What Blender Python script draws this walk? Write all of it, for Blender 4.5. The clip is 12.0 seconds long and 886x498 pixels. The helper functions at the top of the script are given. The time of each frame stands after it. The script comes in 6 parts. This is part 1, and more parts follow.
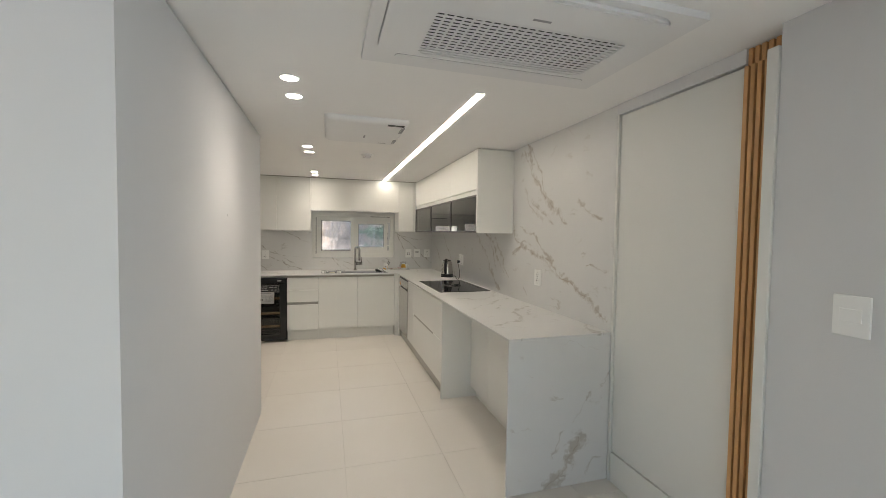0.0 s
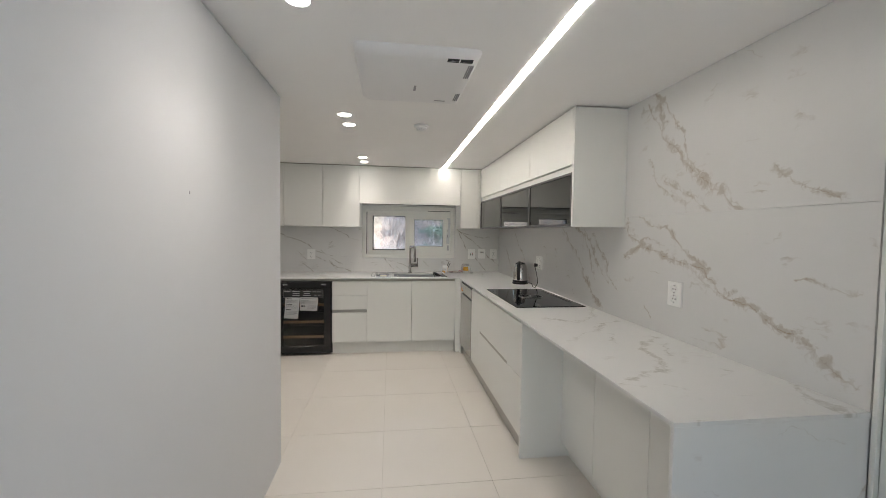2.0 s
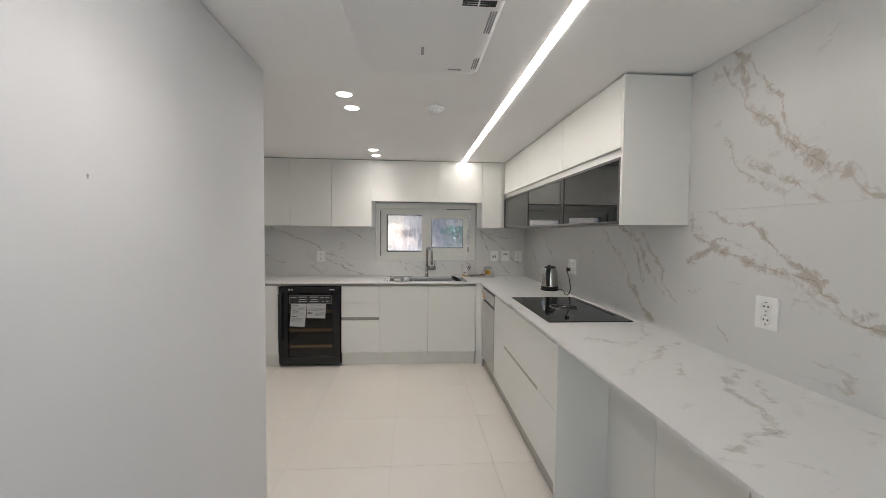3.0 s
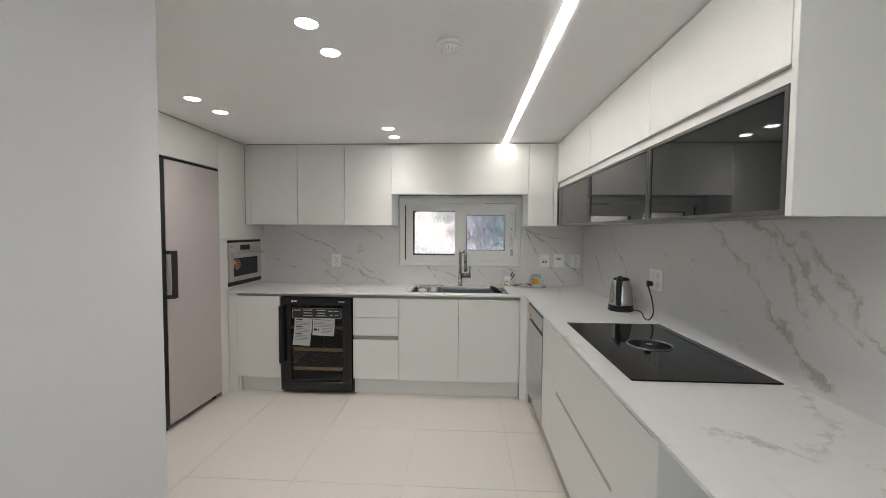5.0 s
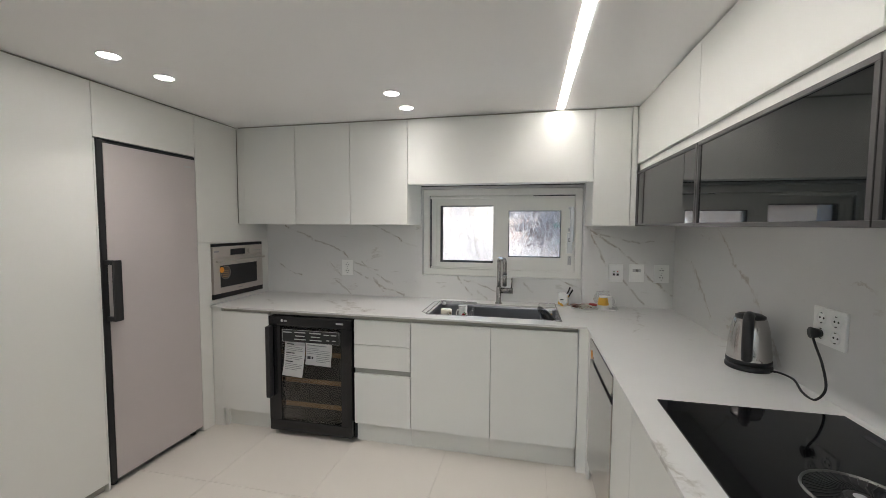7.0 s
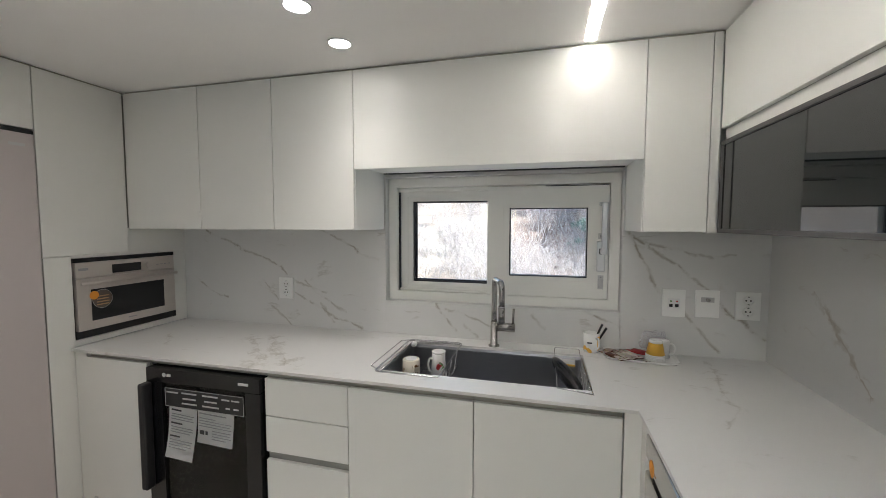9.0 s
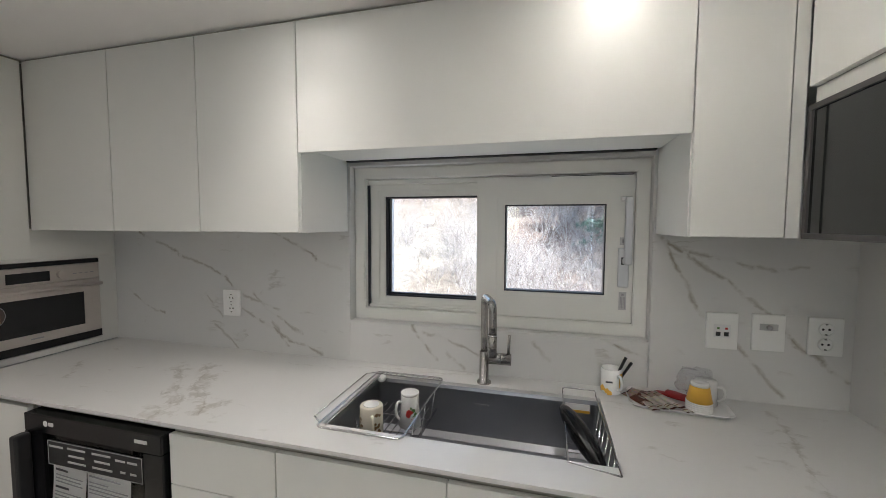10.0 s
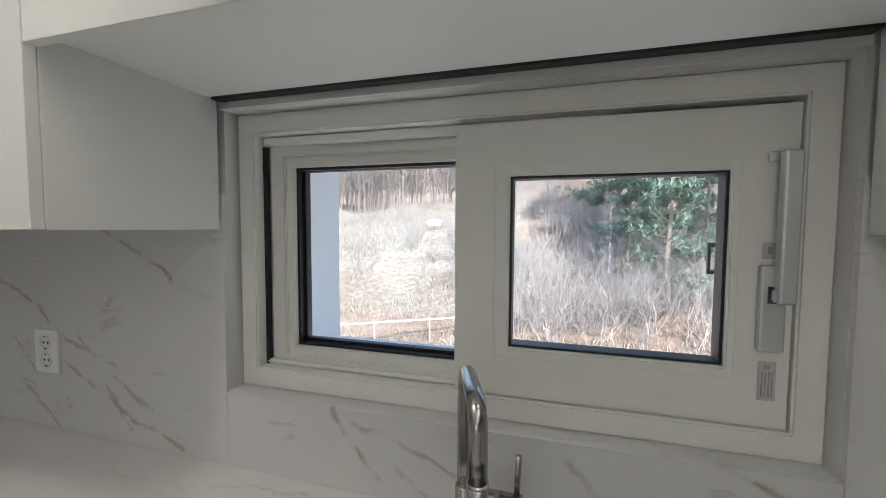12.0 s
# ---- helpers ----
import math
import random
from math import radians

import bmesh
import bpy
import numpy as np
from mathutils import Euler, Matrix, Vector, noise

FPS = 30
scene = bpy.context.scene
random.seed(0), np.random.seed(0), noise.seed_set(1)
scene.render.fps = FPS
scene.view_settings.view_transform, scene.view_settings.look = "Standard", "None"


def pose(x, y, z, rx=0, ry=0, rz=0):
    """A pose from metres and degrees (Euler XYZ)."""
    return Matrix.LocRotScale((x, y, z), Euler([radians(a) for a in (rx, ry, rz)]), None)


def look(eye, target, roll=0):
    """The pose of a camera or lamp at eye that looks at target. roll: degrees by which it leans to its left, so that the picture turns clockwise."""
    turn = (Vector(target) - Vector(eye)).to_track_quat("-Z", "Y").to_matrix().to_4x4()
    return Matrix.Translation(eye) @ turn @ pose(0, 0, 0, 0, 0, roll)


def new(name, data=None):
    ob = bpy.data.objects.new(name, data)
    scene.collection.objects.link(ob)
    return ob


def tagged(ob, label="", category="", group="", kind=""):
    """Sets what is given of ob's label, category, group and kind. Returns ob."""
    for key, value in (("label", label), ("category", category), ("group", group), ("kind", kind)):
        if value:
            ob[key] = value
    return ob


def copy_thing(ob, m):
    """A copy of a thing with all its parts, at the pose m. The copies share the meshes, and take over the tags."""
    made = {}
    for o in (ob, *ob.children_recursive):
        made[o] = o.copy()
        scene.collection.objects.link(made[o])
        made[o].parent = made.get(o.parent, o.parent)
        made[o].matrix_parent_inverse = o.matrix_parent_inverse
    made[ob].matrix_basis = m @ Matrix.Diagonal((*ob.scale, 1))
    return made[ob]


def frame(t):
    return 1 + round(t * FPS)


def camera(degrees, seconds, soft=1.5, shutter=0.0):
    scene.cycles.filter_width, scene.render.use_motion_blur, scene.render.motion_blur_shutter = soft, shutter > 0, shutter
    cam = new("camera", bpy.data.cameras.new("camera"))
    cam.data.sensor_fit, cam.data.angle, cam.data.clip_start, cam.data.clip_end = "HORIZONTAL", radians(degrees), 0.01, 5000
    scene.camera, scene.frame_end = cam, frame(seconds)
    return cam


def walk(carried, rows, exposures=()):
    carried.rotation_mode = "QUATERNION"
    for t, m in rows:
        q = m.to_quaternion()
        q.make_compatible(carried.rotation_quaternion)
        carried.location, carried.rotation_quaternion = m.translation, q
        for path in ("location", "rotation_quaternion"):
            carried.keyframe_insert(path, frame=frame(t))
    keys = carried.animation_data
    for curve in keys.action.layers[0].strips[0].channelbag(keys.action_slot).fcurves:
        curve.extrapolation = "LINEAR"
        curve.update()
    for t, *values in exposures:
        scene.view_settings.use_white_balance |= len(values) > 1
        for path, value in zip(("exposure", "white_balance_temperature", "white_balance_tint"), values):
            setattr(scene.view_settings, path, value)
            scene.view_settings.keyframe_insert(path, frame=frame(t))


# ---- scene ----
cam = camera(96.7, 12.0, soft=0.85)
PATH = [
    (0, (-0.011, -0.047, 1.404), (0.55, 1.871, 1.324), 0.8),
    (0.5, (0.052, 0.167, 1.388), (0.516, 2.111, 1.309), 0.8),
    (1, (0.067, 0.421, 1.39), (0.459, 2.38, 1.307), 0.8),
    (1.5, (0.081, 0.614, 1.379), (0.412, 2.585, 1.298), 0.8),
    (2, (0.126, 0.852, 1.366), (0.39, 2.833, 1.281), 0.8),
    (2.5, (0.171, 1.052, 1.365), (0.379, 3.039, 1.282), 0.7),
    (3, (0.209, 1.268, 1.366), (0.361, 3.26, 1.28), 0.6),
    (5, (0.408, 2.084, 1.368), (0.3, 4.079, 1.276), 0.4),
    (5.5, (0.441, 2.305, 1.387), (0.239, 4.292, 1.285), 0.4),
    (6, (0.479, 2.484, 1.381), (0.192, 4.46, 1.276), 0.3),
    (6.5, (0.564, 2.709, 1.398), (0.197, 4.671, 1.284), 0.3),
    (8.5, (0.587, 3.695, 1.436), (0.101, 5.631, 1.308), 0.1),
    (9, (0.6, 3.912, 1.444), (0.103, 5.845, 1.317), 0.1),
    (9.5, (0.606, 4.149, 1.446), (0.096, 6.079, 1.317), 0.2),
    (10, (0.596, 4.359, 1.447), (0.08, 6.288, 1.321), 0.2),
    (10.5, (0.6, 4.584, 1.436), (0.074, 6.51, 1.31), 0.2),
    (11, (0.605, 4.792, 1.437), (0.068, 6.715, 1.308), 0.2),
    (11.5, (0.569, 4.999, 1.416), (0.02, 6.918, 1.296), 0.3),
    (12, (0.52, 5.151, 1.423), (-0.04, 7.068, 1.312), 0.3),
]
walk(cam, [(t, look(eye, target, roll)) for t, eye, target, roll in PATH],
     exposures=[(0, 2.04, 7350, 12), (0.5, 2.07, 7050, 12), (1.5, 2.06, 6850, 12), (2.5, 2.06, 6700, 13), (5.5, 2.11, 6500, 12), (8.5, 2.01, 6550, 11), (10.5, 1.83, 6600, 12), (12, 1.63, 6600, 11)])

# ---- light ----
world = bpy.data.worlds.new("world")
scene.world = world
world.use_nodes = True
wn = world.node_tree
sky = wn.nodes.new("ShaderNodeTexSky")
sky.sky_type, sky.sun_disc = "NISHITA", False
sky.sun_elevation, sky.sun_rotation = radians(37), radians(145)
wn.links.new(sky.outputs[0], wn.nodes["Background"].inputs[0])
wn.nodes["Background"].inputs[1].default_value = 0.15


def lamp(name, kind, m, energy, colour, **more):
    data = bpy.data.lights.new(name, kind)
    data.energy, data.color = energy, colour
    ob = new(name, data)
    ob.matrix_world = m
    return ob


sun = lamp("sun", "SUN", look((0, 0, 0), (-0.45, 0.65, -0.60)), 3.6, (1.0, 0.965, 0.92))
sun.data.angle = radians(0.5)
day = lamp("living_room_daylight", "AREA", look((-1.2, -3.52, 1.45), (-1.2, 0, 1.3)), 1.6, (0.64, 0.83, 1.0))
day.data.shape, day.data.size, day.data.size_y = "RECTANGLE", 1.9, 1.1
side = lamp("side_window_daylight", "AREA", look((1.60, -1.85, 1.18), (0, -1.85, 1.18)), 12.0, (0.64, 0.83, 1.0))
side.data.shape, side.data.size, side.data.size_y = "RECTANGLE", 1.4, 1.5
# added fill lamp, hidden below the sill, for the sunlit slope's light coming up
slope = lamp("kitchen_window_fill", "AREA", look((0.36, 6.13, 1.045), (0.36, 5.55, 1.62)), 0.85, (0.84, 0.93, 1.0))
slope.data.shape, slope.data.size, slope.data.size_y = "RECTANGLE", 1.05, 0.10
# the plan
CEIL, EAST, NORTH = 2.132, 1.541, 5.887
TOP, EDGE_X, EDGE_Y = 0.850, 0.903, 5.250
TALL = -1.567
WEST, CORNER0, CORNER1 = -0.503, 1.10, 3.222


# ---- materials ----
def nodes_of(name):
    m = bpy.data.materials.new(name)
    m.use_nodes = True
    return m, m.node_tree.nodes, m.node_tree.links, m.node_tree.nodes["Principled BSDF"]


def surf(name, col, rough=0.5, metal=0.0, var=0.04, scale=3.0, bump=0.0, bscale=150.0, spec=0.5, coat=0.0, rvar=0.06, ior=1.5, stretch=None):
    m, n, l, b = nodes_of(name)
    pos = n.new("ShaderNodeTexCoord")
    src = pos.outputs["Object"]
    if stretch:
        mp = n.new("ShaderNodeMapping")
        mp.inputs["Scale"].default_value = stretch
        l.new(src, mp.inputs[0])
        src = mp.outputs[0]
    big = n.new("ShaderNodeTexNoise")
    big.inputs["Scale"].default_value, big.inputs["Detail"].default_value = scale, 5
    fine = n.new("ShaderNodeTexNoise")
    fine.inputs["Scale"].default_value, fine.inputs["Detail"].default_value = bscale, 3
    l.new(src, big.inputs["Vector"]), l.new(src, fine.inputs["Vector"])
    mix = n.new("ShaderNodeMix")
    mix.data_type = "RGBA"
    mix.inputs[6].default_value = (*[c * (1 - var) for c in col], 1)
    mix.inputs[7].default_value = (*[min(1, c * (1 + var)) for c in col], 1)
    l.new(big.outputs["Fac"], mix.inputs[0])
    l.new(mix.outputs[2], b.inputs["Base Color"])
    rr = n.new("ShaderNodeMapRange")
    rr.inputs[3].default_value, rr.inputs[4].default_value = max(0.01, rough - rvar), min(1, rough + rvar)
    l.new(fine.outputs["Fac"], rr.inputs[0])
    l.new(rr.outputs[0], b.inputs["Roughness"])
    b.inputs["Metallic"].default_value = metal
    b.inputs["Specular IOR Level"].default_value = spec
    b.inputs["Coat Weight"].default_value = coat
    b.inputs["IOR"].default_value = ior
    if bump:
        bp = n.new("ShaderNodeBump")
        bp.inputs["Strength"].default_value, bp.inputs["Distance"].default_value = bump, 0.002
        l.new(fine.outputs["Fac"], bp.inputs["Height"])
        l.new(bp.outputs[0], b.inputs["Normal"])
    return m


def glow(name, col, strength):
    m, n, l, b = nodes_of(name)
    b.inputs["Base Color"].default_value = (0.9, 0.9, 0.9, 1)
    b.inputs["Emission Color"].default_value = (*col, 1)
    b.inputs["Emission Strength"].default_value = strength
    return m


def clear(name, tint=(1, 1, 1), rough=0.0):
    """Thin flat glass: see-through, with a mirror gloss that grows at grazing angles."""
    m, n, l, b = nodes_of(name)
    see, gloss, mix, fres = (n.new("ShaderNode" + k) for k in ("BsdfTransparent", "BsdfGlossy", "MixShader", "Fresnel"))
    see.inputs[0].default_value = (*tint, 1)
    gloss.inputs["Roughness"].default_value = rough
    fres.inputs["IOR"].default_value = 1.45
    l.new(fres.outputs[0], mix.inputs[0]), l.new(see.outputs[0], mix.inputs[1]), l.new(gloss.outputs[0], mix.inputs[2])
    n.remove(b)
    l.new(mix.outputs[0], n["Material Output"].inputs["Surface"])
    return m


def marble(name, axes, veins, lace=1.0, warp=0.16, gaps=0.0, tan=True):
    """White porcelain slab with grey-brown veins. axes: the two world axes of the face. veins: polylines of (u, v), each with width and depth."""
    m, n, l, b = nodes_of(name)

    def math_(op, a, bb=None, c=None):
        q = n.new("ShaderNodeMath")
        q.operation = op
        for i, v in enumerate((a, bb, c)):
            if v is None:
                continue
            if isinstance(v, (int, float)):
                q.inputs[i].default_value = v
            else:
                l.new(v, q.inputs[i])
        return q.outputs[0]

    def vmath(op, a, bb):
        q = n.new("ShaderNodeVectorMath")
        q.operation = op
        for i, v in enumerate((a, bb)):
            if isinstance(v, tuple):
                q.inputs[i].default_value = v
            else:
                l.new(v, q.inputs[i])
        return q

    def noise_(scale, detail, vec, rough=0.55):
        q = n.new("ShaderNodeTexNoise")
        q.inputs["Scale"].default_value, q.inputs["Detail"].default_value, q.inputs["Roughness"].default_value = scale, detail, rough
        l.new(vec, q.inputs["Vector"])
        return q

    geo = n.new("ShaderNodeNewGeometry").outputs["Position"]
    sep = n.new("ShaderNodeSeparateXYZ")
    l.new(geo, sep.inputs[0])
    com = n.new("ShaderNodeCombineXYZ")
    l.new(sep.outputs[axes[0]], com.inputs[0])
    l.new(sep.outputs[axes[1]], com.inputs[1])
    flat = com.outputs[0]
    w1 = vmath("MULTIPLY", vmath("SUBTRACT", noise_(5.0, 3, flat).outputs["Color"], (0.5, 0.5, 0.5)).outputs[0], (warp, warp, 0)).outputs[0]
    w2 = vmath("MULTIPLY", vmath("SUBTRACT", noise_(30.0, 4, flat, 0.7).outputs["Color"], (0.5, 0.5, 0.5)).outputs[0], (0.22 * warp, 0.22 * warp, 0)).outputs[0]
    p = vmath("ADD", vmath("ADD", flat, w1).outputs[0], w2).outputs[0]
    patch = noise_(7.0, 3, flat).outputs["Fac"]
    swell = noise_(15.0, 2, flat).outputs["Fac"]
    total = seam = None
    for line, width, depth in veins:
        for a, c in zip(line[:-1], line[1:]):
            d = Vector((c[0] - a[0], c[1] - a[1], 0))
            rel = vmath("SUBTRACT", p, (a[0], a[1], 0.0)).outputs[0]
            dot = vmath("DOT_PRODUCT", rel, tuple(d / max(1e-6, d.length_squared))).outputs["Value"]
            tt = n.new("ShaderNodeClamp")
            l.new(dot, tt.inputs[0])
            sc = n.new("ShaderNodeVectorMath")
            sc.operation = "SCALE"
            sc.inputs[0].default_value = tuple(d)
            l.new(tt.outputs[0], sc.inputs["Scale"])
            dist = vmath("SUBTRACT", rel, sc.outputs[0])
            ln = n.new("ShaderNodeVectorMath")
            ln.operation = "LENGTH"
            l.new(dist.outputs[0], ln.inputs[0])
            wide = math_("MULTIPLY_ADD", swell, width * 4.6 * lace, -width * 1.05 * lace)
            wide = math_("MAXIMUM", wide, width * 0.22)
            k = math_("SUBTRACT", 1.0, math_("DIVIDE", ln.outputs["Value"], wide))
            k = math_("MULTIPLY", math_("MAXIMUM", k, 0.0), depth)
            total = k if total is None else math_("MAXIMUM", total, k)
            s = math_("MULTIPLY", math_("MAXIMUM", math_("SUBTRACT", 1.0, math_("MULTIPLY", ln.outputs["Value"], 1.0 / (0.0022 + 0.13 * width + (1 - lace) * 0.008))), 0.0), depth)
            seam = s if seam is None else math_("MAXIMUM", seam, s)
    # hairline veins between the large ones
    stretch = n.new("ShaderNodeMapping")
    stretch.inputs["Rotation"].default_value = (0, 0, radians(38))
    stretch.inputs["Scale"].default_value = (0.45, 1.7, 1)
    l.new(p, stretch.inputs[0])
    ridge = math_("ABSOLUTE", math_("SUBTRACT", noise_(2.6, 5, stretch.outputs[0]).outputs["Fac"], 0.5))
    hair = math_("SUBTRACT", 1.0, math_("MULTIPLY", ridge, 75.0))
    sparse = math_("MULTIPLY", math_("MAXIMUM", math_("SUBTRACT", patch, 0.56), 0.0), 4.0)
    hair = math_("MULTIPLY", math_("MAXIMUM", hair, 0.0), math_("MINIMUM", sparse, 0.45))
    fade = math_("MULTIPLY_ADD", patch, 2.6, -0.55)
    fac = n.new("ShaderNodeClamp")
    fade = math_("MINIMUM", math_("MAXIMUM", fade, 0.2), 1.0)
    # where the veins break off
    broken = noise_(13.0, 3, flat, 0.6).outputs["Fac"]
    broken = math_("MINIMUM", math_("MAXIMUM", math_("MULTIPLY_ADD", math_("SUBTRACT", broken, 0.36 + 0.065 * gaps), 11.0, 0.0), 1.0 - gaps), 1.0)
    total, seam = math_("MULTIPLY", total, broken), math_("MULTIPLY", seam, broken)
    # broken pale band, thin dark seams in and along it
    fine = noise_(27.0, 4, p, 0.62).outputs["Fac"]
    band = math_("MULTIPLY_ADD", math_("SUBTRACT", fine, 0.5), 1.7, math_("SUBTRACT", math_("MULTIPLY", total, fade), 0.24))
    band = math_("MINIMUM", math_("MULTIPLY", math_("MAXIMUM", band, 0.0), 2.6), 1.0)
    band = math_("MULTIPLY", band, math_("MINIMUM", math_("MULTIPLY", total, 1.6), 0.55))
    crack = math_("ABSOLUTE", math_("SUBTRACT", noise_(9.0, 3, p, 0.55).outputs["Fac"], 0.5))
    crack = math_("MAXIMUM", math_("SUBTRACT", 1.0, math_("MULTIPLY", crack, 30.0)), 0.0)
    crack = math_("MULTIPLY", crack, math_("MINIMUM", math_("MULTIPLY", math_("MULTIPLY", total, fade), 1.5), 0.75 * lace))
    seam = math_("MULTIPLY", math_("MULTIPLY", seam, fade), 1.1 + 0.15 * gaps)
    l.new(math_("MAXIMUM", math_("MAXIMUM", band, crack), math_("MAXIMUM", seam, hair)), fac.inputs[0])
    cloud = noise_(2.2, 4, p).outputs["Fac"]
    base = n.new("ShaderNodeMix")
    base.data_type = "RGBA"
    base.inputs[6].default_value, base.inputs[7].default_value = (0.64, 0.635, 0.622, 1), (0.71, 0.705, 0.692, 1)
    l.new(cloud, base.inputs[0])
    tone = n.new("ShaderNodeMix")
    tone.data_type = "RGBA"
    tone.inputs[6].default_value, tone.inputs[7].default_value = ((0.41, 0.325, 0.235, 1), (0.27, 0.225, 0.18, 1)) if tan else ((0.42, 0.385, 0.325, 1), (0.285, 0.265, 0.235, 1))
    l.new(swell, tone.inputs[0])
    mix = n.new("ShaderNodeMix")
    mix.data_type = "RGBA"
    l.new(fac.outputs[0], mix.inputs[0]), l.new(base.outputs[2], mix.inputs[6]), l.new(tone.outputs[2], mix.inputs[7])
    l.new(mix.outputs[2], b.inputs["Base Color"])
    b.inputs["Roughness"].default_value = 0.34
    bp = n.new("ShaderNodeBump")
    bp.inputs["Strength"].default_value, bp.inputs["Distance"].default_value = 0.08, 0.001
    l.new(noise_(300, 2, geo).outputs["Fac"], bp.inputs["Height"])
    l.new(bp.outputs[0], b.inputs["Normal"])
    return m


EAST_LOW = [
    ([(3.07, 1.236), (2.918, 1.305), (2.692, 1.238), (2.46, 1.224), (2.36, 1.108), (2.2, 1.064), (2.02, 0.99), (1.86, 0.90)], 0.026, 1.0),
    ([(2.918, 1.305), (3.03, 1.36), (3.06, 1.47)], 0.018, 0.6),
    ([(2.7, 1.25), (2.5, 1.19), (2.38, 1.10)], 0.03, 0.35),
    ([(2.96, 1.466), (2.75, 1.392), (2.583, 1.286), (2.43, 1.226)], 0.016, 0.8),
    ([(3.08, 1.225), (2.865, 1.348), (2.723, 1.293)], 0.012, 0.7),
    ([(2.897, 0.985), (2.853, 0.922)], 0.012, 0.7),
    ([(3.60, 1.39), (3.44, 1.21), (3.24, 1.05)], 0.020, 0.75),
    ([(3.48, 1.35), (3.31, 1.184), (3.16, 1.018)], 0.018, 0.7),
    ([(3.96, 1.41), (3.77, 1.265), (3.62, 1.122), (3.46, 0.96), (3.36, 0.86)], 0.030, 0.85),
    ([(3.76, 1.45), (3.619, 1.348), (3.514, 1.209), (3.44, 1.10)], 0.026, 0.8),
    ([(5.27, 1.40), (4.86, 1.064), (4.7, 0.885)], 0.018, 0.7),
    ([(5.60, 1.2), (5.42, 1.05), (5.3, 0.93)], 0.022, 0.7),
    ([(2.07, 1.20), (1.86, 1.215)], 0.010, 0.7),
]
EAST_HIGH = [
    ([(2.84, 2.13), (2.76, 1.877), (2.566, 1.709), (2.443, 1.588), (2.29, 1.478)], 0.024, 0.9),
    ([(2.84, 2.11), (2.69, 1.946), (2.59, 1.773), (2.48, 1.637)], 0.014, 0.7),
    ([(2.885, 1.785), (2.80, 1.634), (2.64, 1.54), (2.58, 1.48)], 0.022, 0.6),
    ([(2.7, 1.6), (2.6, 1.53)], 0.03, 0.4),
    ([(2.17, 1.642), (2.1, 1.594), (1.94, 1.49)], 0.016, 0.8),
    ([(2.743, 1.655), (2.563, 1.57), (2.428, 1.473)], 0.026, 0.7),
    ([(2.894, 2.089), (2.79, 1.912), (2.70, 1.83)], 0.010, 0.7),
    ([(2.30, 2.12), (2.24, 2.07)], 0.010, 0.6),
]
NORTH_V = [
    ([(-1.40, 1.40), (-1.104, 1.277), (-0.873, 1.2), (-0.84, 1.13), (-0.59, 1.05)], 0.018, 0.94),
    ([(-0.624, 1.411), (-0.426, 1.317), (-0.27, 1.24)], 0.016, 1.00),
    ([(-1.503, 1.109), (-1.38, 1.037), (-1.262, 0.993)], 0.014, 0.88),
    ([(-0.82, 1.06), (-0.675, 0.974), (-0.37, 0.864)], 0.021, 0.81),
    ([(0.05, 1.03), (0.114, 0.954), (0.168, 0.898)], 0.021, 0.88),
    ([(0.10, 1.01), (0.26, 0.957), (0.38, 0.90)], 0.014, 0.75),
    ([(0.782, 1.034), (0.856, 0.996), (0.951, 0.954)], 0.014, 1.00),
    ([(0.969, 1.416), (1.024, 1.308), (1.108, 1.155), (1.23, 1.033), (1.36, 0.875)], 0.019, 1.00),
    ([(0.984, 1.391), (1.146, 1.296), (1.30, 1.15), (1.42, 1.03), (1.53, 0.96)], 0.018, 0.94),
    ([(1.05, 1.36), (1.28, 1.309), (1.42, 1.30)], 0.017, 0.69),
    ([(-0.74, 1.13), (-0.62, 1.02), (-0.47, 0.95)], 0.014, 0.75),
    ([(-0.62, 0.98), (-0.55, 0.90)], 0.02, 0.7),
    ([(-1.0, 1.12), (-0.9, 1.0)], 0.012, 0.6),
    ([(0.20, 0.93), (0.28, 0.87)], 0.016, 0.7),
    ([(0.55, 0.99), (0.62, 0.93)], 0.02, 0.6),
    ([(-0.97, 0.976), (-0.82, 0.867)], 0.015, 0.62),
]
COUNTER_V = [
    ([(1.438, 2.65), (1.302, 2.517), (1.211, 2.301), (1.164, 2.229), (0.998, 2.149)], 0.025, 1.00),
    ([(1.453, 2.575), (1.338, 2.377)], 0.014, 0.8),
    ([(0.989, 2.652), (1.165, 2.774), (1.474, 3.06)], 0.020, 0.8),
    ([(0.93, 2.096), (0.978, 2.071)], 0.02, 0.7),
    ([(1.081, 2.07), (1.108, 2.026)], 0.016, 0.7),
    ([(1.55, 3.426), (1.402, 3.188)], 0.024, 0.6),
    ([(1.07, 3.13), (1.206, 3.0), (1.45, 3.2)], 0.025, 0.70),
    ([(0.98, 2.15), (1.09, 2.17)], 0.023, 0.84),
    ([(1.53, 2.0), (1.46, 1.83)], 0.029, 1.00),
    ([(1.28, 2.75), (1.20, 2.6)], 0.018, 0.56),
    ([(-0.87, 5.60), (-0.64, 5.40), (-0.56, 5.26)], 0.048, 0.84),
    ([(-0.757, 5.66), (-0.6, 5.45), (-0.42, 5.33)], 0.048, 0.84),
    ([(1.278, 5.80), (1.25, 5.465), (1.12, 5.2)], 0.021, 0.56),
    ([(0.92, 4.05), (0.91, 3.8)], 0.023, 0.70),
    ([(-0.2, 5.82), (0.3, 5.86)], 0.014, 0.42),
    ([(-1.35, 5.6), (-1.2, 5.4)], 0.021, 0.56),
]
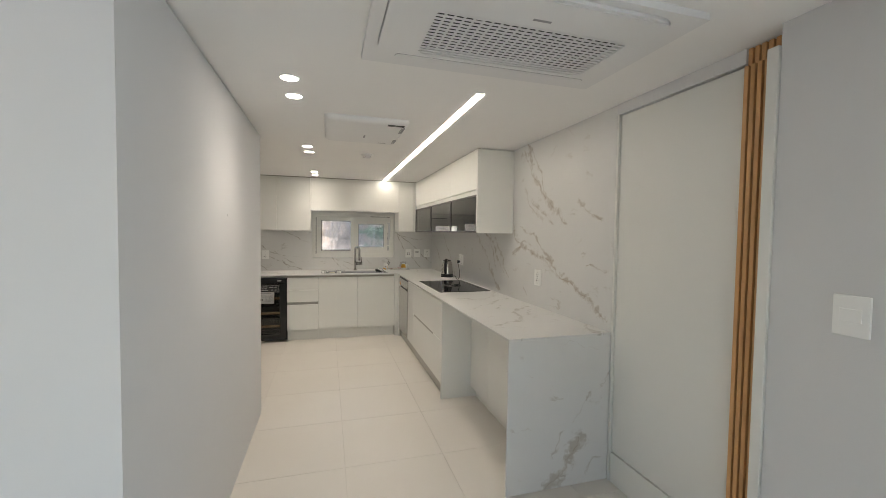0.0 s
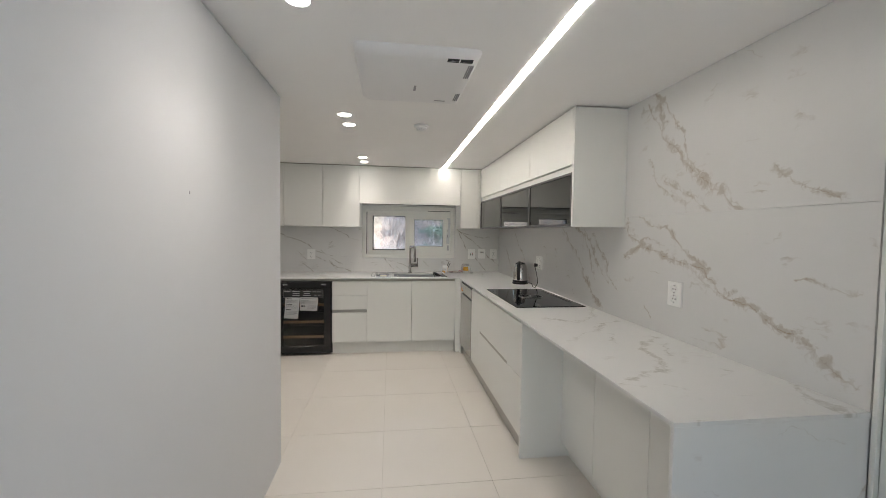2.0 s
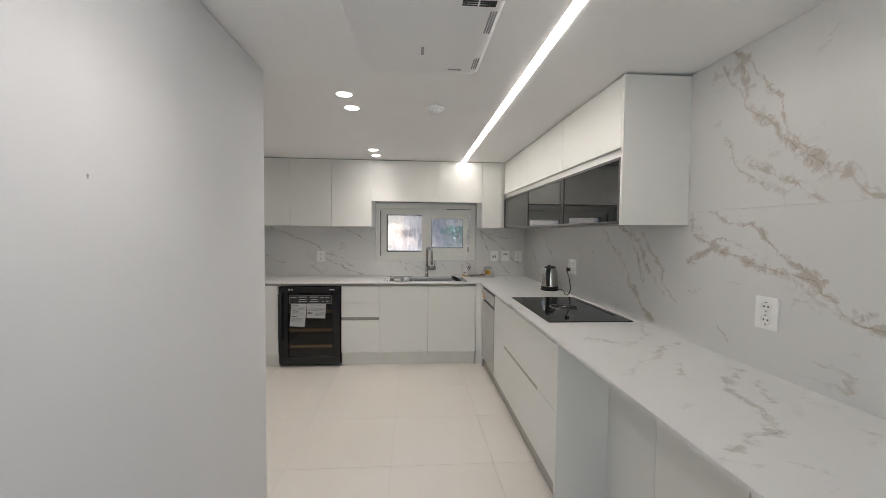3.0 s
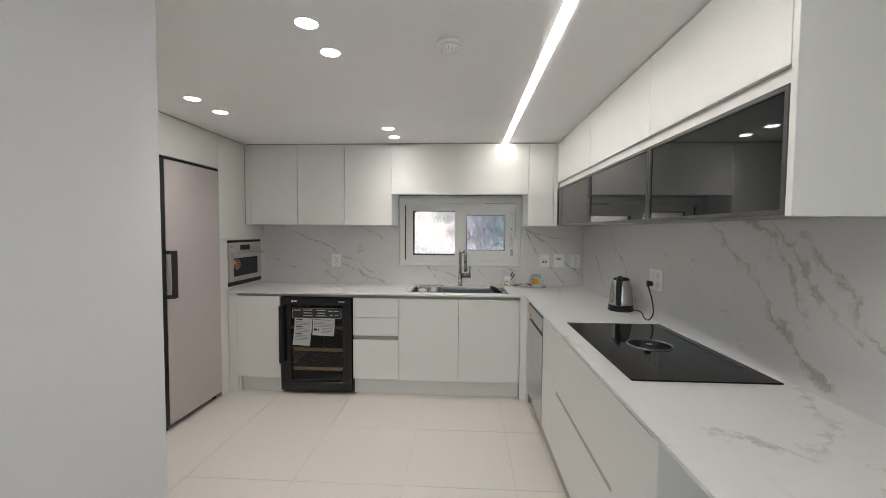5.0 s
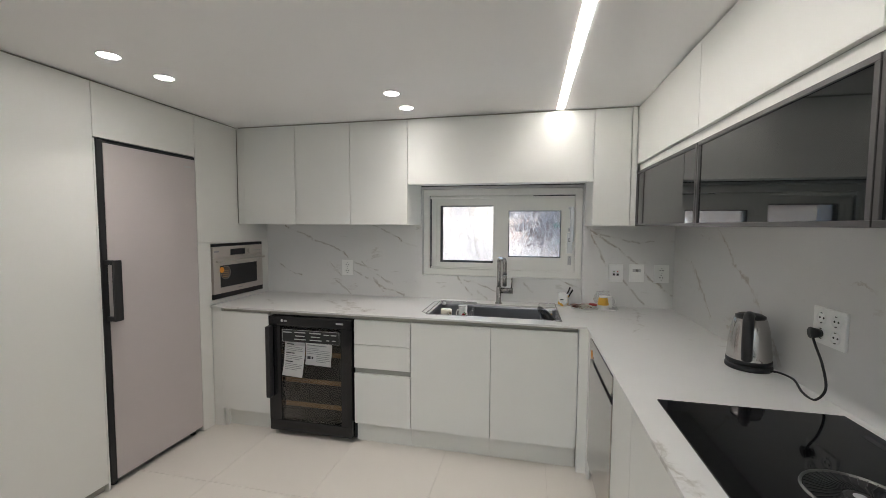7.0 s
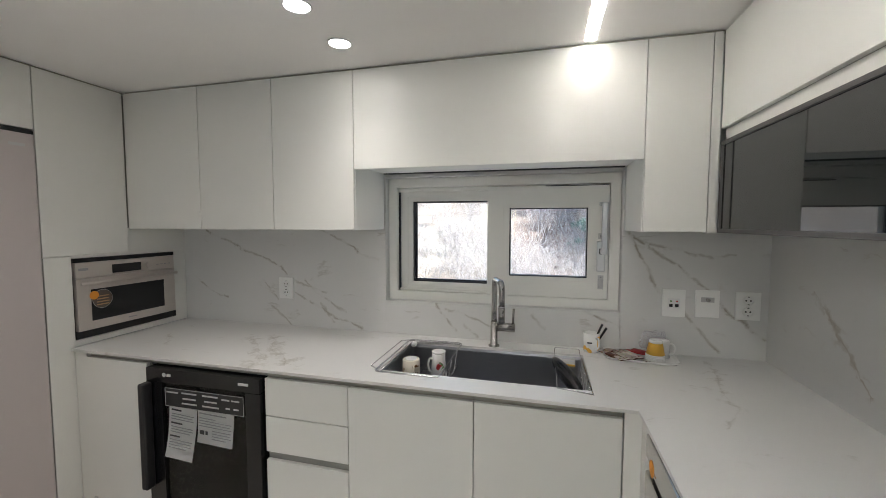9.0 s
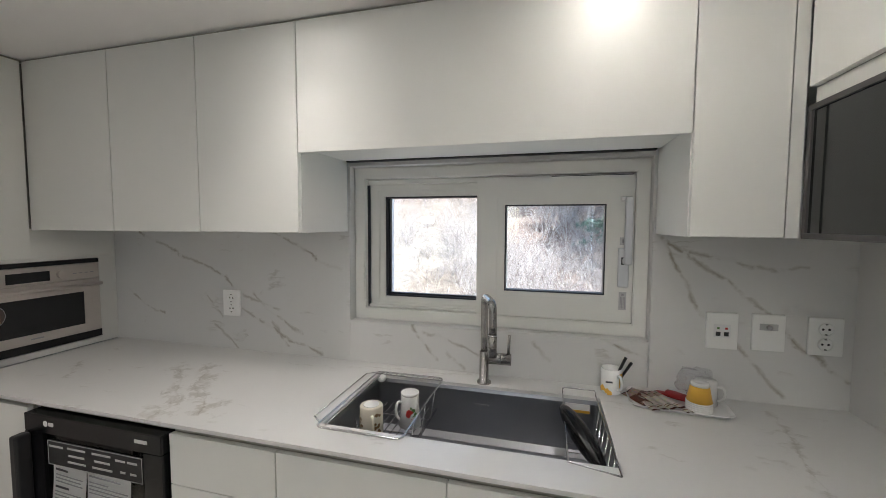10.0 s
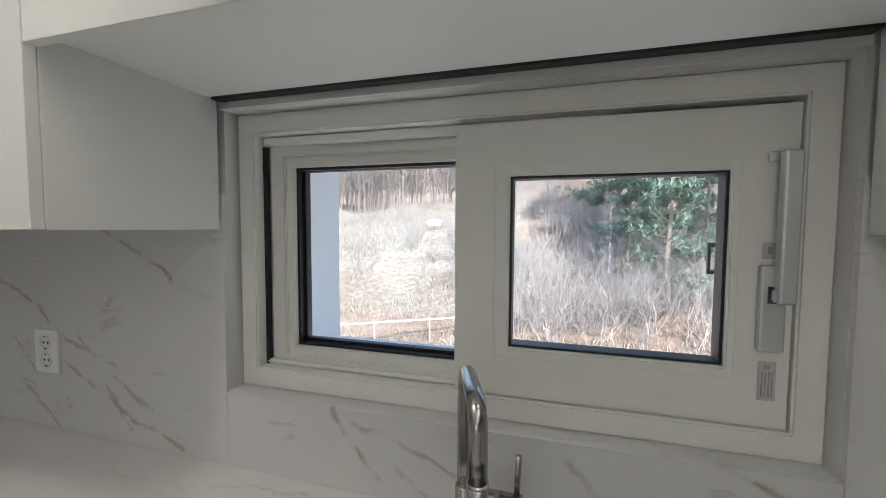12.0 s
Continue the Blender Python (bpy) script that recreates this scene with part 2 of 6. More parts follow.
FALL_V = [
    ([(1.345, 0.27), (1.264, 0.10), (1.14, 0.0)], 0.045, 0.85),
    ([(1.43, 0.51), (1.30, 0.37)], 0.012, 0.6),
    ([(1.23, 0.31), (1.18, 0.19)], 0.014, 0.5),
    ([(1.53, 0.66), (1.48, 0.54)], 0.014, 0.6),
    ([(1.46, 0.14), (1.40, 0.05)], 0.02, 0.6),
]
M_EAST_LOW = marble("marble_east_low", (1, 2), EAST_LOW, 1.0, 0.14, 0.5)
M_EAST_HIGH = marble("marble_east_high", (1, 2), EAST_HIGH, 1.0, 0.14, 0.5)
M_NORTH = marble("marble_north", (0, 2), NORTH_V, 0.42, 0.085, 0.85, False)
M_COUNTER = marble("marble_counter", (0, 1), COUNTER_V, 1.0, 0.16, 0.6, False)
M_FALL = marble("marble_fall", (0, 2), FALL_V)

M_WALL = surf("white_wallpaper", (0.655, 0.655, 0.66), 0.75, var=0.02, bump=0.12, bscale=260, spec=0.3)
M_CEIL = surf("ceiling_paper", (0.90, 0.893, 0.88), 0.8, var=0.02, bump=0.08, bscale=200, spec=0.25)
M_CAB = surf("cabinet_white", (0.745, 0.745, 0.71), 0.42, var=0.015, scale=1.5, bump=0.03, bscale=400, spec=0.4)
# carcass greyed down: the shade in the gaps between fronts is in its colour
M_CARCASS_GAP = surf("cabinet_body_gap_shade", (0.33, 0.33, 0.30), 0.5, var=0.02)
# beige grey taken darker, so recesses hold some of their shade as colour
M_RECESS_SHADE = surf("finger_channel", (0.38, 0.37, 0.32), 0.4, var=0.03, spec=0.4)
M_PLINTH = surf("plinth", (0.73, 0.725, 0.68), 0.45, var=0.02)
# toe kick of the east run: brownish grey carries the recess's shadow
M_PLINTH_SHADE = surf("plinth_shaded", (0.40, 0.385, 0.35), 0.35, metal=0.4, var=0.05, bump=0.05)
M_JOINT = surf("grout", (0.57, 0.535, 0.48), 0.9, var=0.08, bump=0.2)
M_FRAME = surf("window_plastic", (0.80, 0.795, 0.755), 0.38, var=0.015, scale=2, bump=0.03, bscale=350)
M_GASKET = surf("black_gasket", (0.012, 0.013, 0.018), 0.45, var=0.1)
M_SILVER = surf("silver_handle", (0.62, 0.63, 0.64), 0.33, metal=0.7, var=0.03, bump=0.04, bscale=500)
M_STEEL = surf("brushed_steel", (0.56, 0.54, 0.52), 0.19, metal=1.0, var=0.04, bump=0.015, bscale=60, rvar=0.03, stretch=(1, 1, 14))
M_SINK = surf("sink_steel", (0.35, 0.355, 0.375), 0.33, metal=1.0, var=0.05, scale=5, rvar=0.03)
M_CHROME = surf("chrome", (0.72, 0.72, 0.73), 0.10, metal=1.0, var=0.03, rvar=0.03)
M_RING = surf("dark_steel_ring", (0.20, 0.196, 0.19), 0.38, metal=1.0, var=0.05)
M_TAP = surf("tap_steel", (0.42, 0.405, 0.385), 0.25, metal=1.0, var=0.04, rvar=0.03)
M_DARKSTEEL = surf("dark_door_frame", (0.10, 0.095, 0.095), 0.38, metal=0.6, var=0.06)
M_SMOKE = surf("smoked_glass", (0.008, 0.010, 0.010), 0.03, var=0.05, rvar=0.01, ior=1.6)
M_HOB = surf("black_hob_glass", (0.004, 0.004, 0.005), 0.05, var=0.1, rvar=0.02, spec=0.28)
M_BLACK = surf("black_plastic", (0.012, 0.012, 0.013), 0.42, var=0.1, bump=0.05)
M_BLACKG = surf("black_gloss", (0.008, 0.008, 0.009), 0.2, var=0.1)
M_FRIDGE = surf("pinkish_grey_panel", (0.52, 0.47, 0.462), 0.42, var=0.012, bump=0.05, bscale=500)
M_OVEN = surf("oven_champagne_steel", (0.58, 0.53, 0.49), 0.34, metal=0.55, var=0.03, bump=0.05, bscale=80, stretch=(1, 1, 12))
M_PAPER = surf("paper", (0.80, 0.80, 0.79), 0.8, var=0.03, bump=0.1)
M_INK = surf("ink", (0.05, 0.05, 0.055), 0.7, var=0.1)
M_GREY_INK = surf("grey_print", (0.33, 0.33, 0.34), 0.7, var=0.1)
M_STICKER = surf("dark_brown_sticker", (0.075, 0.055, 0.045), 0.35, var=0.2, scale=40)
M_WHITE_INK = surf("white_print", (0.52, 0.52, 0.52), 0.5, var=0.04)
M_SHELF = surf("beech_shelf", (0.42, 0.26, 0.13), 0.5, var=0.22, scale=5, bump=0.1, bscale=60, stretch=(2, 14, 14))
M_SLAT = surf("pine_slat", (0.60, 0.33, 0.14), 0.45, var=0.16, scale=6, bump=0.12, bscale=50, stretch=(14, 14, 1.2))
M_SOCKET = surf("socket_plastic", (0.87, 0.87, 0.85), 0.35, var=0.01)
M_ACWHITE = surf("appliance_white", (0.80, 0.80, 0.80), 0.4, var=0.015)
M_ACDARK = surf("appliance_dark", (0.02, 0.02, 0.022), 0.6, var=0.1)
M_YELLOW = surf("yellow_card", (0.78, 0.44, 0.06), 0.55, var=0.04)
M_CREAM = surf("cream_ceramic", (0.74, 0.69, 0.58), 0.22, var=0.04, scale=12)
M_CERAMIC = surf("white_ceramic", (0.80, 0.795, 0.78), 0.18, var=0.02)
M_RED = surf("red_print", (0.45, 0.03, 0.03), 0.4, var=0.2, scale=30)
M_LEAFG = surf("green_print", (0.10, 0.22, 0.06), 0.4, var=0.3, scale=40)
M_BROWN = surf("brown_print", (0.20, 0.11, 0.04), 0.4, var=0.4, scale=40)
def sachet_print(name, body, ends, bars):
    """Long drink sachet: plain body with lettering bars, coloured ends."""
    m, n, l, b = nodes_of(name)
    co, sep, ramp = n.new("ShaderNodeTexCoord"), n.new("ShaderNodeSeparateXYZ"), n.new("ShaderNodeValToRGB")
    l.new(co.outputs["UV"], sep.inputs[0]), l.new(sep.outputs[0], ramp.inputs[0])
    ramp.color_ramp.interpolation = "CONSTANT"
    stops = ((0.0, ends), (0.05, body), (0.13, bars), (0.16, body), (0.20, bars), (0.215, body), (0.66, (0.50, 0.36, 0.30)), (0.80, bars), (0.83, (0.50, 0.36, 0.30)), (0.95, ends))
    while len(ramp.color_ramp.elements) < len(stops):
        ramp.color_ramp.elements.new(0.5)
    for e, (at, c) in zip(ramp.color_ramp.elements, stops):
        e.position, e.color = at, (*c, 1)
    wave = n.new("ShaderNodeTexNoise")
    wave.inputs["Scale"].default_value, wave.inputs["Detail"].default_value = 9.0, 5
    l.new(co.outputs["UV"], wave.inputs["Vector"])
    mix = n.new("ShaderNodeMix")
    mix.data_type, mix.blend_type = "RGBA", "OVERLAY"
    mix.inputs[0].default_value = 0.55
    l.new(ramp.outputs[0], mix.inputs[6]), l.new(wave.outputs["Color"], mix.inputs[7]), l.new(mix.outputs[2], b.inputs["Base Color"])
    b.inputs["Roughness"].default_value = 0.28
    return m


M_STICK = sachet_print("white_stick_sachet", (0.74, 0.70, 0.62), (0.10, 0.035, 0.02), (0.28, 0.16, 0.10))
M_TEA = sachet_print("brown_tea_sachet", (0.16, 0.05, 0.03), (0.05, 0.02, 0.015), (0.50, 0.36, 0.24))
M_ORANGE = surf("orange_sticker", (0.85, 0.33, 0.03), 0.5, var=0.05)
M_WIRE = surf("steel_wire", (0.66, 0.66, 0.67), 0.16, metal=1.0, var=0.03)
M_BLUE = surf("drain_blue", (0.05, 0.13, 0.22), 0.35, var=0.1)
M_GLASS = clear("window_glass", (0.96, 0.985, 0.98))
M_GLASS_D = clear("tinted_glass", (0.72, 0.71, 0.70))
def water(name):
    m, n, l, b = nodes_of(name)
    b.inputs["Base Color"].default_value = (0.97, 0.98, 1.0, 1)
    b.inputs["Roughness"].default_value, b.inputs["IOR"].default_value, b.inputs["Transmission Weight"].default_value = 0.02, 1.33, 1.0
    return m


M_WATER = water("water")


def film(name):
    """Thin clear plastic: mostly see-through, with a gloss."""
    m, n, l, b = nodes_of(name)
    b.inputs["Base Color"].default_value = (0.75, 0.78, 0.88, 1)
    b.inputs["Roughness"].default_value = 0.12
    see = n.new("ShaderNodeBsdfTransparent")
    mix = n.new("ShaderNodeMixShader")
    mix.inputs[0].default_value = 0.17
    l.new(see.outputs[0], mix.inputs[1]), l.new(b.outputs[0], mix.inputs[2])
    l.new(mix.outputs[0], n["Material Output"].inputs["Surface"])
    return m


M_FILM = film("plastic_film")
M_RENDER = surf("outside_render", (0.70, 0.72, 0.74), 0.9, var=0.04, bump=0.5, bscale=90)
M_STRIP = glow("led_strip_light", (1.0, 0.97, 0.92), 6.3)
M_DISC = glow("downlight_lens", (1.0, 0.98, 0.95), 11.0)


# ---- builders ----
ORIGIN = {}


def thing(name, at, label="", category="", group="", kind=""):
    ob = new(name)
    ob.location = at
    ob.empty_display_size = 0.1
    ORIGIN[ob] = Vector(at)
    return tagged(ob, label, category, group, kind)


def part(name, bm, material, parent=None, label="", smooth=False):
    """Links a bmesh in world metres as one mesh object under a thing or part."""
    if parent is not None:
        bmesh.ops.translate(bm, vec=-ORIGIN[parent], verts=bm.verts)
    me = bpy.data.meshes.new(name)
    bm.to_mesh(me)
    bm.free()
    if smooth:
        me.polygons.foreach_set("use_smooth", [True] * len(me.polygons))
    me.materials.append(material)
    ob = new(name, me)
    if parent is not None:
        ob.parent = parent
        ORIGIN[ob] = ORIGIN[parent]
    else:
        ORIGIN[ob] = Vector((0, 0, 0))
    if label:
        ob["label"] = label
    return ob


def add_box(bm, x0, x1, y0, y1, z0, z1, bevel=0.0, seg=1):
    r = bmesh.ops.create_cube(bm, size=1.0, matrix=Matrix.Translation(((x0 + x1) / 2, (y0 + y1) / 2, (z0 + z1) / 2)) @ Matrix.Diagonal((abs(x1 - x0), abs(y1 - y0), abs(z1 - z0), 1)))
    if bevel:
        edges = list({e for v in r["verts"] for e in v.link_edges})
        bmesh.ops.bevel(bm, geom=edges, offset=bevel, segments=seg, affect="EDGES", profile=0.5)
    return bm


def box(*a, **k):
    return add_box(bmesh.new(), *a, **k)


def add_cyl(bm, c, r, h, axis="z", r2=None, seg=24, cap=True):
    """A cylinder or cone from c, h long, along axis."""
    turn = {"z": Matrix.Identity(4), "x": pose(0, 0, 0, 0, 90, 0), "y": pose(0, 0, 0, -90, 0, 0)}[axis]
    bmesh.ops.create_cone(bm, cap_ends=cap, segments=seg, radius1=r, radius2=r if r2 is None else r2, depth=abs(h), matrix=Matrix.Translation(c) @ turn @ Matrix.Translation((0, 0, h / 2)))
    return bm


def cyl(*a, **k):
    return add_cyl(bmesh.new(), *a, **k)


def lathe(c, profile, seg=32):
    """A solid of revolution about the upright line through c from (radius, height) pairs."""
    bm = bmesh.new()
    rings = [[bm.verts.new((c[0] + r * math.cos(2 * math.pi * i / seg), c[1] + r * math.sin(2 * math.pi * i / seg), c[2] + z)) for i in range(seg)] for r, z in profile]
    for a, b in zip(rings[:-1], rings[1:]):
        for i in range(seg):
            j = (i + 1) % seg
            bm.faces.new((a[i], a[j], b[j], b[i]))
    bm.faces.new(list(reversed(rings[0])))
    bm.faces.new(rings[-1])
    return bm


def add_tube(bm, pts, r, seg=8, closed=False, r_end=None):
    """A round rod along pts."""
    pts = [Vector(p) for p in pts]
    rings = []
    n = len(pts)
    side = None
    for i, p in enumerate(pts):
        a = pts[(i - 1) % n] if closed or i > 0 else p
        b = pts[(i + 1) % n] if closed or i < n - 1 else p
        d = (b - a).normalized()
        if side is None:
            side = d.orthogonal().normalized()
        side = (side - d * side.dot(d))
        side = side.normalized() if side.length > 1e-6 else d.orthogonal().normalized()
        up = d.cross(side)
        rr = r if r_end is None else r + (r_end - r) * i / max(1, n - 1)
        rings.append([bm.verts.new(p + rr * (math.cos(2 * math.pi * k / seg) * side + math.sin(2 * math.pi * k / seg) * up)) for k in range(seg)])
    pairs = list(zip(rings[:-1], rings[1:])) + ([(rings[-1], rings[0])] if closed else [])
    for a, b in pairs:
        for k in range(seg):
            bm.faces.new((a[k], a[(k + 1) % seg], b[(k + 1) % seg], b[k]))
    if not closed:
        bm.faces.new(list(reversed(rings[0])))
        bm.faces.new(rings[-1])
    return bm


def tube(*a, **k):
    return add_tube(bmesh.new(), *a, **k)


def smooth_line(pts, n=8):
    """Points of a Catmull-Rom curve through pts."""
    pts = [Vector(p) for p in pts]
    out = []
    for i in range(len(pts) - 1):
        p0, p1, p2, p3 = pts[max(0, i - 1)], pts[i], pts[i + 1], pts[min(len(pts) - 1, i + 2)]
        for k in range(n):
            t = k / n
            out.append(0.5 * (2 * p1 + (p2 - p0) * t + (2 * p0 - 5 * p1 + 4 * p2 - p3) * t * t + (3 * p1 - p0 - 3 * p2 + p3) * t ** 3))
    return out + [pts[-1]]


def add_plate(bm, outline, lo, hi, axis="z"):
    """A flat plate with the given outline, from lo to hi along axis."""
    def put(u, v, w):
        return {"z": (u, v, w), "y": (u, w, v), "x": (w, u, v)}[axis]
    a = [bm.verts.new(put(u, v, lo)) for u, v in outline]
    b = [bm.verts.new(put(u, v, hi)) for u, v in outline]
    n = len(outline)
    bm.faces.new(a), bm.faces.new(list(reversed(b)))
    for i in range(n):
        bm.faces.new((a[i], b[i], b[(i + 1) % n], a[(i + 1) % n]))
    bmesh.ops.recalc_face_normals(bm, faces=bm.faces)
    return bm


def rounded(u0, u1, v0, v1, r, n=6):
    out = []
    for cu, cv, a0 in ((u1 - r, v1 - r, 0), (u0 + r, v1 - r, 90), (u0 + r, v0 + r, 180), (u1 - r, v0 + r, 270)):
        for i in range(n + 1):
            a = radians(a0 + 90 * i / n)
            out.append((cu + r * math.cos(a), cv + r * math.sin(a)))
    return out


def plate(*a, **k):
    return add_plate(bmesh.new(), *a, **k)


def structure(name, bm, material, label, category):
    return tagged(part(name, bm, material), label, category, "", "structure")


# ---- the setting ----
def tile_material():
    m, n, l, b = nodes_of("porcelain_floor_tile")
    info = n.new("ShaderNodeObjectInfo")
    pos = n.new("ShaderNodeNewGeometry")
    big, fine = n.new("ShaderNodeTexNoise"), n.new("ShaderNodeTexNoise")
    big.inputs["Scale"].default_value, big.inputs["Detail"].default_value = 2.3, 6
    fine.inputs["Scale"].default_value, fine.inputs["Detail"].default_value = 170, 2
    l.new(pos.outputs["Position"], big.inputs["Vector"]), l.new(pos.outputs["Position"], fine.inputs["Vector"])
    s = n.new("ShaderNodeMath")
    s.operation = "MULTIPLY_ADD"
    s.inputs[1].default_value = 0.25
    l.new(info.outputs["Random"], s.inputs[0]), l.new(big.outputs["Fac"], s.inputs[2])
    mix = n.new("ShaderNodeMix")
    mix.data_type = "RGBA"
    mix.inputs[6].default_value, mix.inputs[7].default_value = (0.64, 0.597, 0.54, 1), (0.69, 0.653, 0.60, 1)
    l.new(s.outputs[0], mix.inputs[0]), l.new(mix.outputs[2], b.inputs["Base Color"])
    r = n.new("ShaderNodeMapRange")
    r.inputs[3].default_value, r.inputs[4].default_value = 0.30, 0.44
    l.new(fine.outputs["Fac"], r.inputs[0]), l.new(r.outputs[0], b.inputs["Roughness"])
    bp = n.new("ShaderNodeBump")
    bp.inputs["Strength"].default_value, bp.inputs["Distance"].default_value = 0.06, 0.002
    l.new(fine.outputs["Fac"], bp.inputs["Height"]), l.new(bp.outputs[0], b.inputs["Normal"])
    return m


M_TILE = tile_material()
floor = structure("floor", box(-4.3, 1.70, -3.7, 6.3, -0.12, -0.004), M_JOINT, "pale beige porcelain tile floor with thin joints", "floor")

# ceiling: one mesh with a slot for the light strip
SLOT_X0, SLOT_X1, SLOT_Y0, SLOT_Y1 = 0.733, 0.774, 1.905, 5.525
bm = bmesh.new()
add_box(bm, -4.3, SLOT_X0, -3.7, 6.3, CEIL, CEIL + 0.12)
add_box(bm, SLOT_X1, 1.75, -3.7, 6.3, CEIL, CEIL + 0.12)
add_box(bm, SLOT_X0, SLOT_X1, -3.7, SLOT_Y0, CEIL, CEIL + 0.12)
add_box(bm, SLOT_X0, SLOT_X1, SLOT_Y1, 6.3, CEIL, CEIL + 0.12)
add_box(bm, SLOT_X0, SLOT_X1, SLOT_Y0, SLOT_Y1, CEIL + 0.03, CEIL + 0.12)
structure("ceiling", bm, M_CEIL, "plain white papered ceiling with a recessed light slot", "ceiling")

# north wall, with the window opening through it
WX0, WX1, WZ0, WZ1, OUT = -0.228, 0.951, 1.029, 1.689, 6.393
bm = bmesh.new()
N0 = NORTH + 0.012
add_box(bm, -2.5, WX0, N0, OUT, -3.2, CEIL)
add_box(bm, WX1, 1.75, N0, OUT, -3.2, CEIL)
add_box(bm, WX0, WX1, N0, OUT, -3.2, WZ0)
add_box(bm, WX0, WX1, N0, OUT, WZ1, CEIL)
wall_n = structure("wall_north", bm, M_RENDER, "thick white rendered outer wall with a window opening", "wall")
bm = bmesh.new()
add_box(bm, EAST + 0.012, 1.75, 1.815, N0, 0, CEIL)
wall_e = structure("wall_east", bm, M_WALL, "white kitchen side wall clad in marble slabs", "wall")
structure("wall_west", box(-2.5, -2.32, CORNER1 - 0.1, N0, 0, CEIL), M_WALL, "plain white wall behind the tall cabinets", "wall")
bm = box(-2.32, WEST, CORNER0, CORNER1, 0, CEIL - 0.012)
add_box(bm, -2.31, WEST - 0.012, CORNER0 + 0.012, CORNER1 - 0.012, CEIL - 0.012, CEIL)
structure("wall_partition", bm, M_WALL, "plain white papered partition wall with a shadow gap under the ceiling", "wall")
# the room behind
bm = bmesh.new()
add_box(bm, -4.3, -2.32, CORNER0, CORNER0 + 0.15, 0, CEIL)
structure("wall_living_north", bm, M_WALL, "plain white wall of the living room", "wall")
structure("wall_living_west", box(-4.45, -4.3, -3.7, CORNER0 + 0.15, 0, CEIL), M_WALL, "plain white wall of the living room", "wall")
bm = bmesh.new()
add_box(bm, -4.3, -2.2, -3.7, -3.55, 0, CEIL)
add_box(bm, -0.2, 1.75, -3.7, -3.55, 0, CEIL)
add_box(bm, -2.2, -0.2, -3.7, -3.55, 0, 0.85)
add_box(bm, -2.2, -0.2, -3.7, -3.55, 2.05, CEIL)
structure("wall_living_south", bm, M_WALL, "plain white wall with a wide window opening", "wall")
structure("wall_living_east", box(1.47, 1.75, -1.1, 0.945, 0, CEIL), M_WALL, "plain white wall with a light switch", "wall")
bm = box(1.47, 1.75, -3.545, -2.6, 0, CEIL)
for a in ((-2.599, -1.101, 0, 0.35), (-2.599, -1.101, 2.0, CEIL)):
    add_box(bm, 1.47, 1.75, *a)
structure("wall_window_side", bm, M_WALL, "plain white wall with a window opening", "wall")
# added out of view, only to block direct sun at the side window
structure("wall_yard", box(3.2, 3.4, -9.0, 1.2, -3.1, 4.7), M_RENDER, "unseen plain wall added to keep sun out of the side window", "wall")

# marble cladding: slabs
SEAM = 1.474
def slab(name, bm, mat, parent):
    return part(name, bm, mat, parent)


slab("slab", box(EAST, EAST + 0.012, 1.822, N0, TOP - 0.02, SEAM - 0.0008), M_EAST_LOW, wall_e)
slab("slab", box(EAST, EAST + 0.012, 1.822, N0, SEAM + 0.0008, CEIL - 0.001), M_EAST_HIGH, wall_e)
for x0, x1, z0, z1 in ((-1.62, WX0, TOP - 0.02, 1.50), (WX0 + 0.0008, WX1 - 0.0008, TOP - 0.02, WZ0), (WX1 + 0.0008, EAST, TOP - 0.02, 1.50), (WX0, WX1, WZ1, 1.76)):
    slab("slab", box(x0, x1, NORTH, N0, z0, z1), M_NORTH, wall_n)
# marble returns of the window opening
RET = NORTH + 0.060
slab("reveal", box(WX0 - 0.010, WX0 + 0.0006, N0 - 0.001, RET, WZ0, WZ1), M_EAST_LOW, wall_n)
slab("reveal", box(WX1 - 0.0006, WX1 + 0.010, N0 - 0.001, RET, WZ0, WZ1), M_EAST_LOW, wall_n)
slab("reveal", box(WX0, WX1, N0 - 0.001, RET, WZ0 - 0.010, WZ0 + 0.0006), M_COUNTER, wall_n)
slab("reveal", box(WX0, WX1, N0 - 0.001, RET, WZ1 - 0.0006, WZ1 + 0.010), M_COUNTER, wall_n)

# the sliding door's side of the east wall
bm = bmesh.new()
add_box(bm, 1.575, 1.75, 0.945, 1.815, 0, CEIL)
add_box(bm, 1.535, 1.575, 1.112, 1.815, 2.072, CEIL - 0.002)
structure("wall_door_side", bm, M_WALL, "white wall and lintel above a flush door", "wall")
door = structure("door_1", box(1.549, 1.574, 1.118, 1.797, 0.172, 2.066, bevel=0.0015), M_CAB, "closed flush white door panel", "door")
structure("trim", box(1.535, 1.574, 1.800, 1.8135, 0.0, 2.072, bevel=0.001), M_CAB, "thin white door trim", "trim")
structure("baseboard", box(1.541, 1.574, 1.118, 1.797, 0.0, 0.168, bevel=0.001), M_CAB, "white baseboard under the door panel", "baseboard")


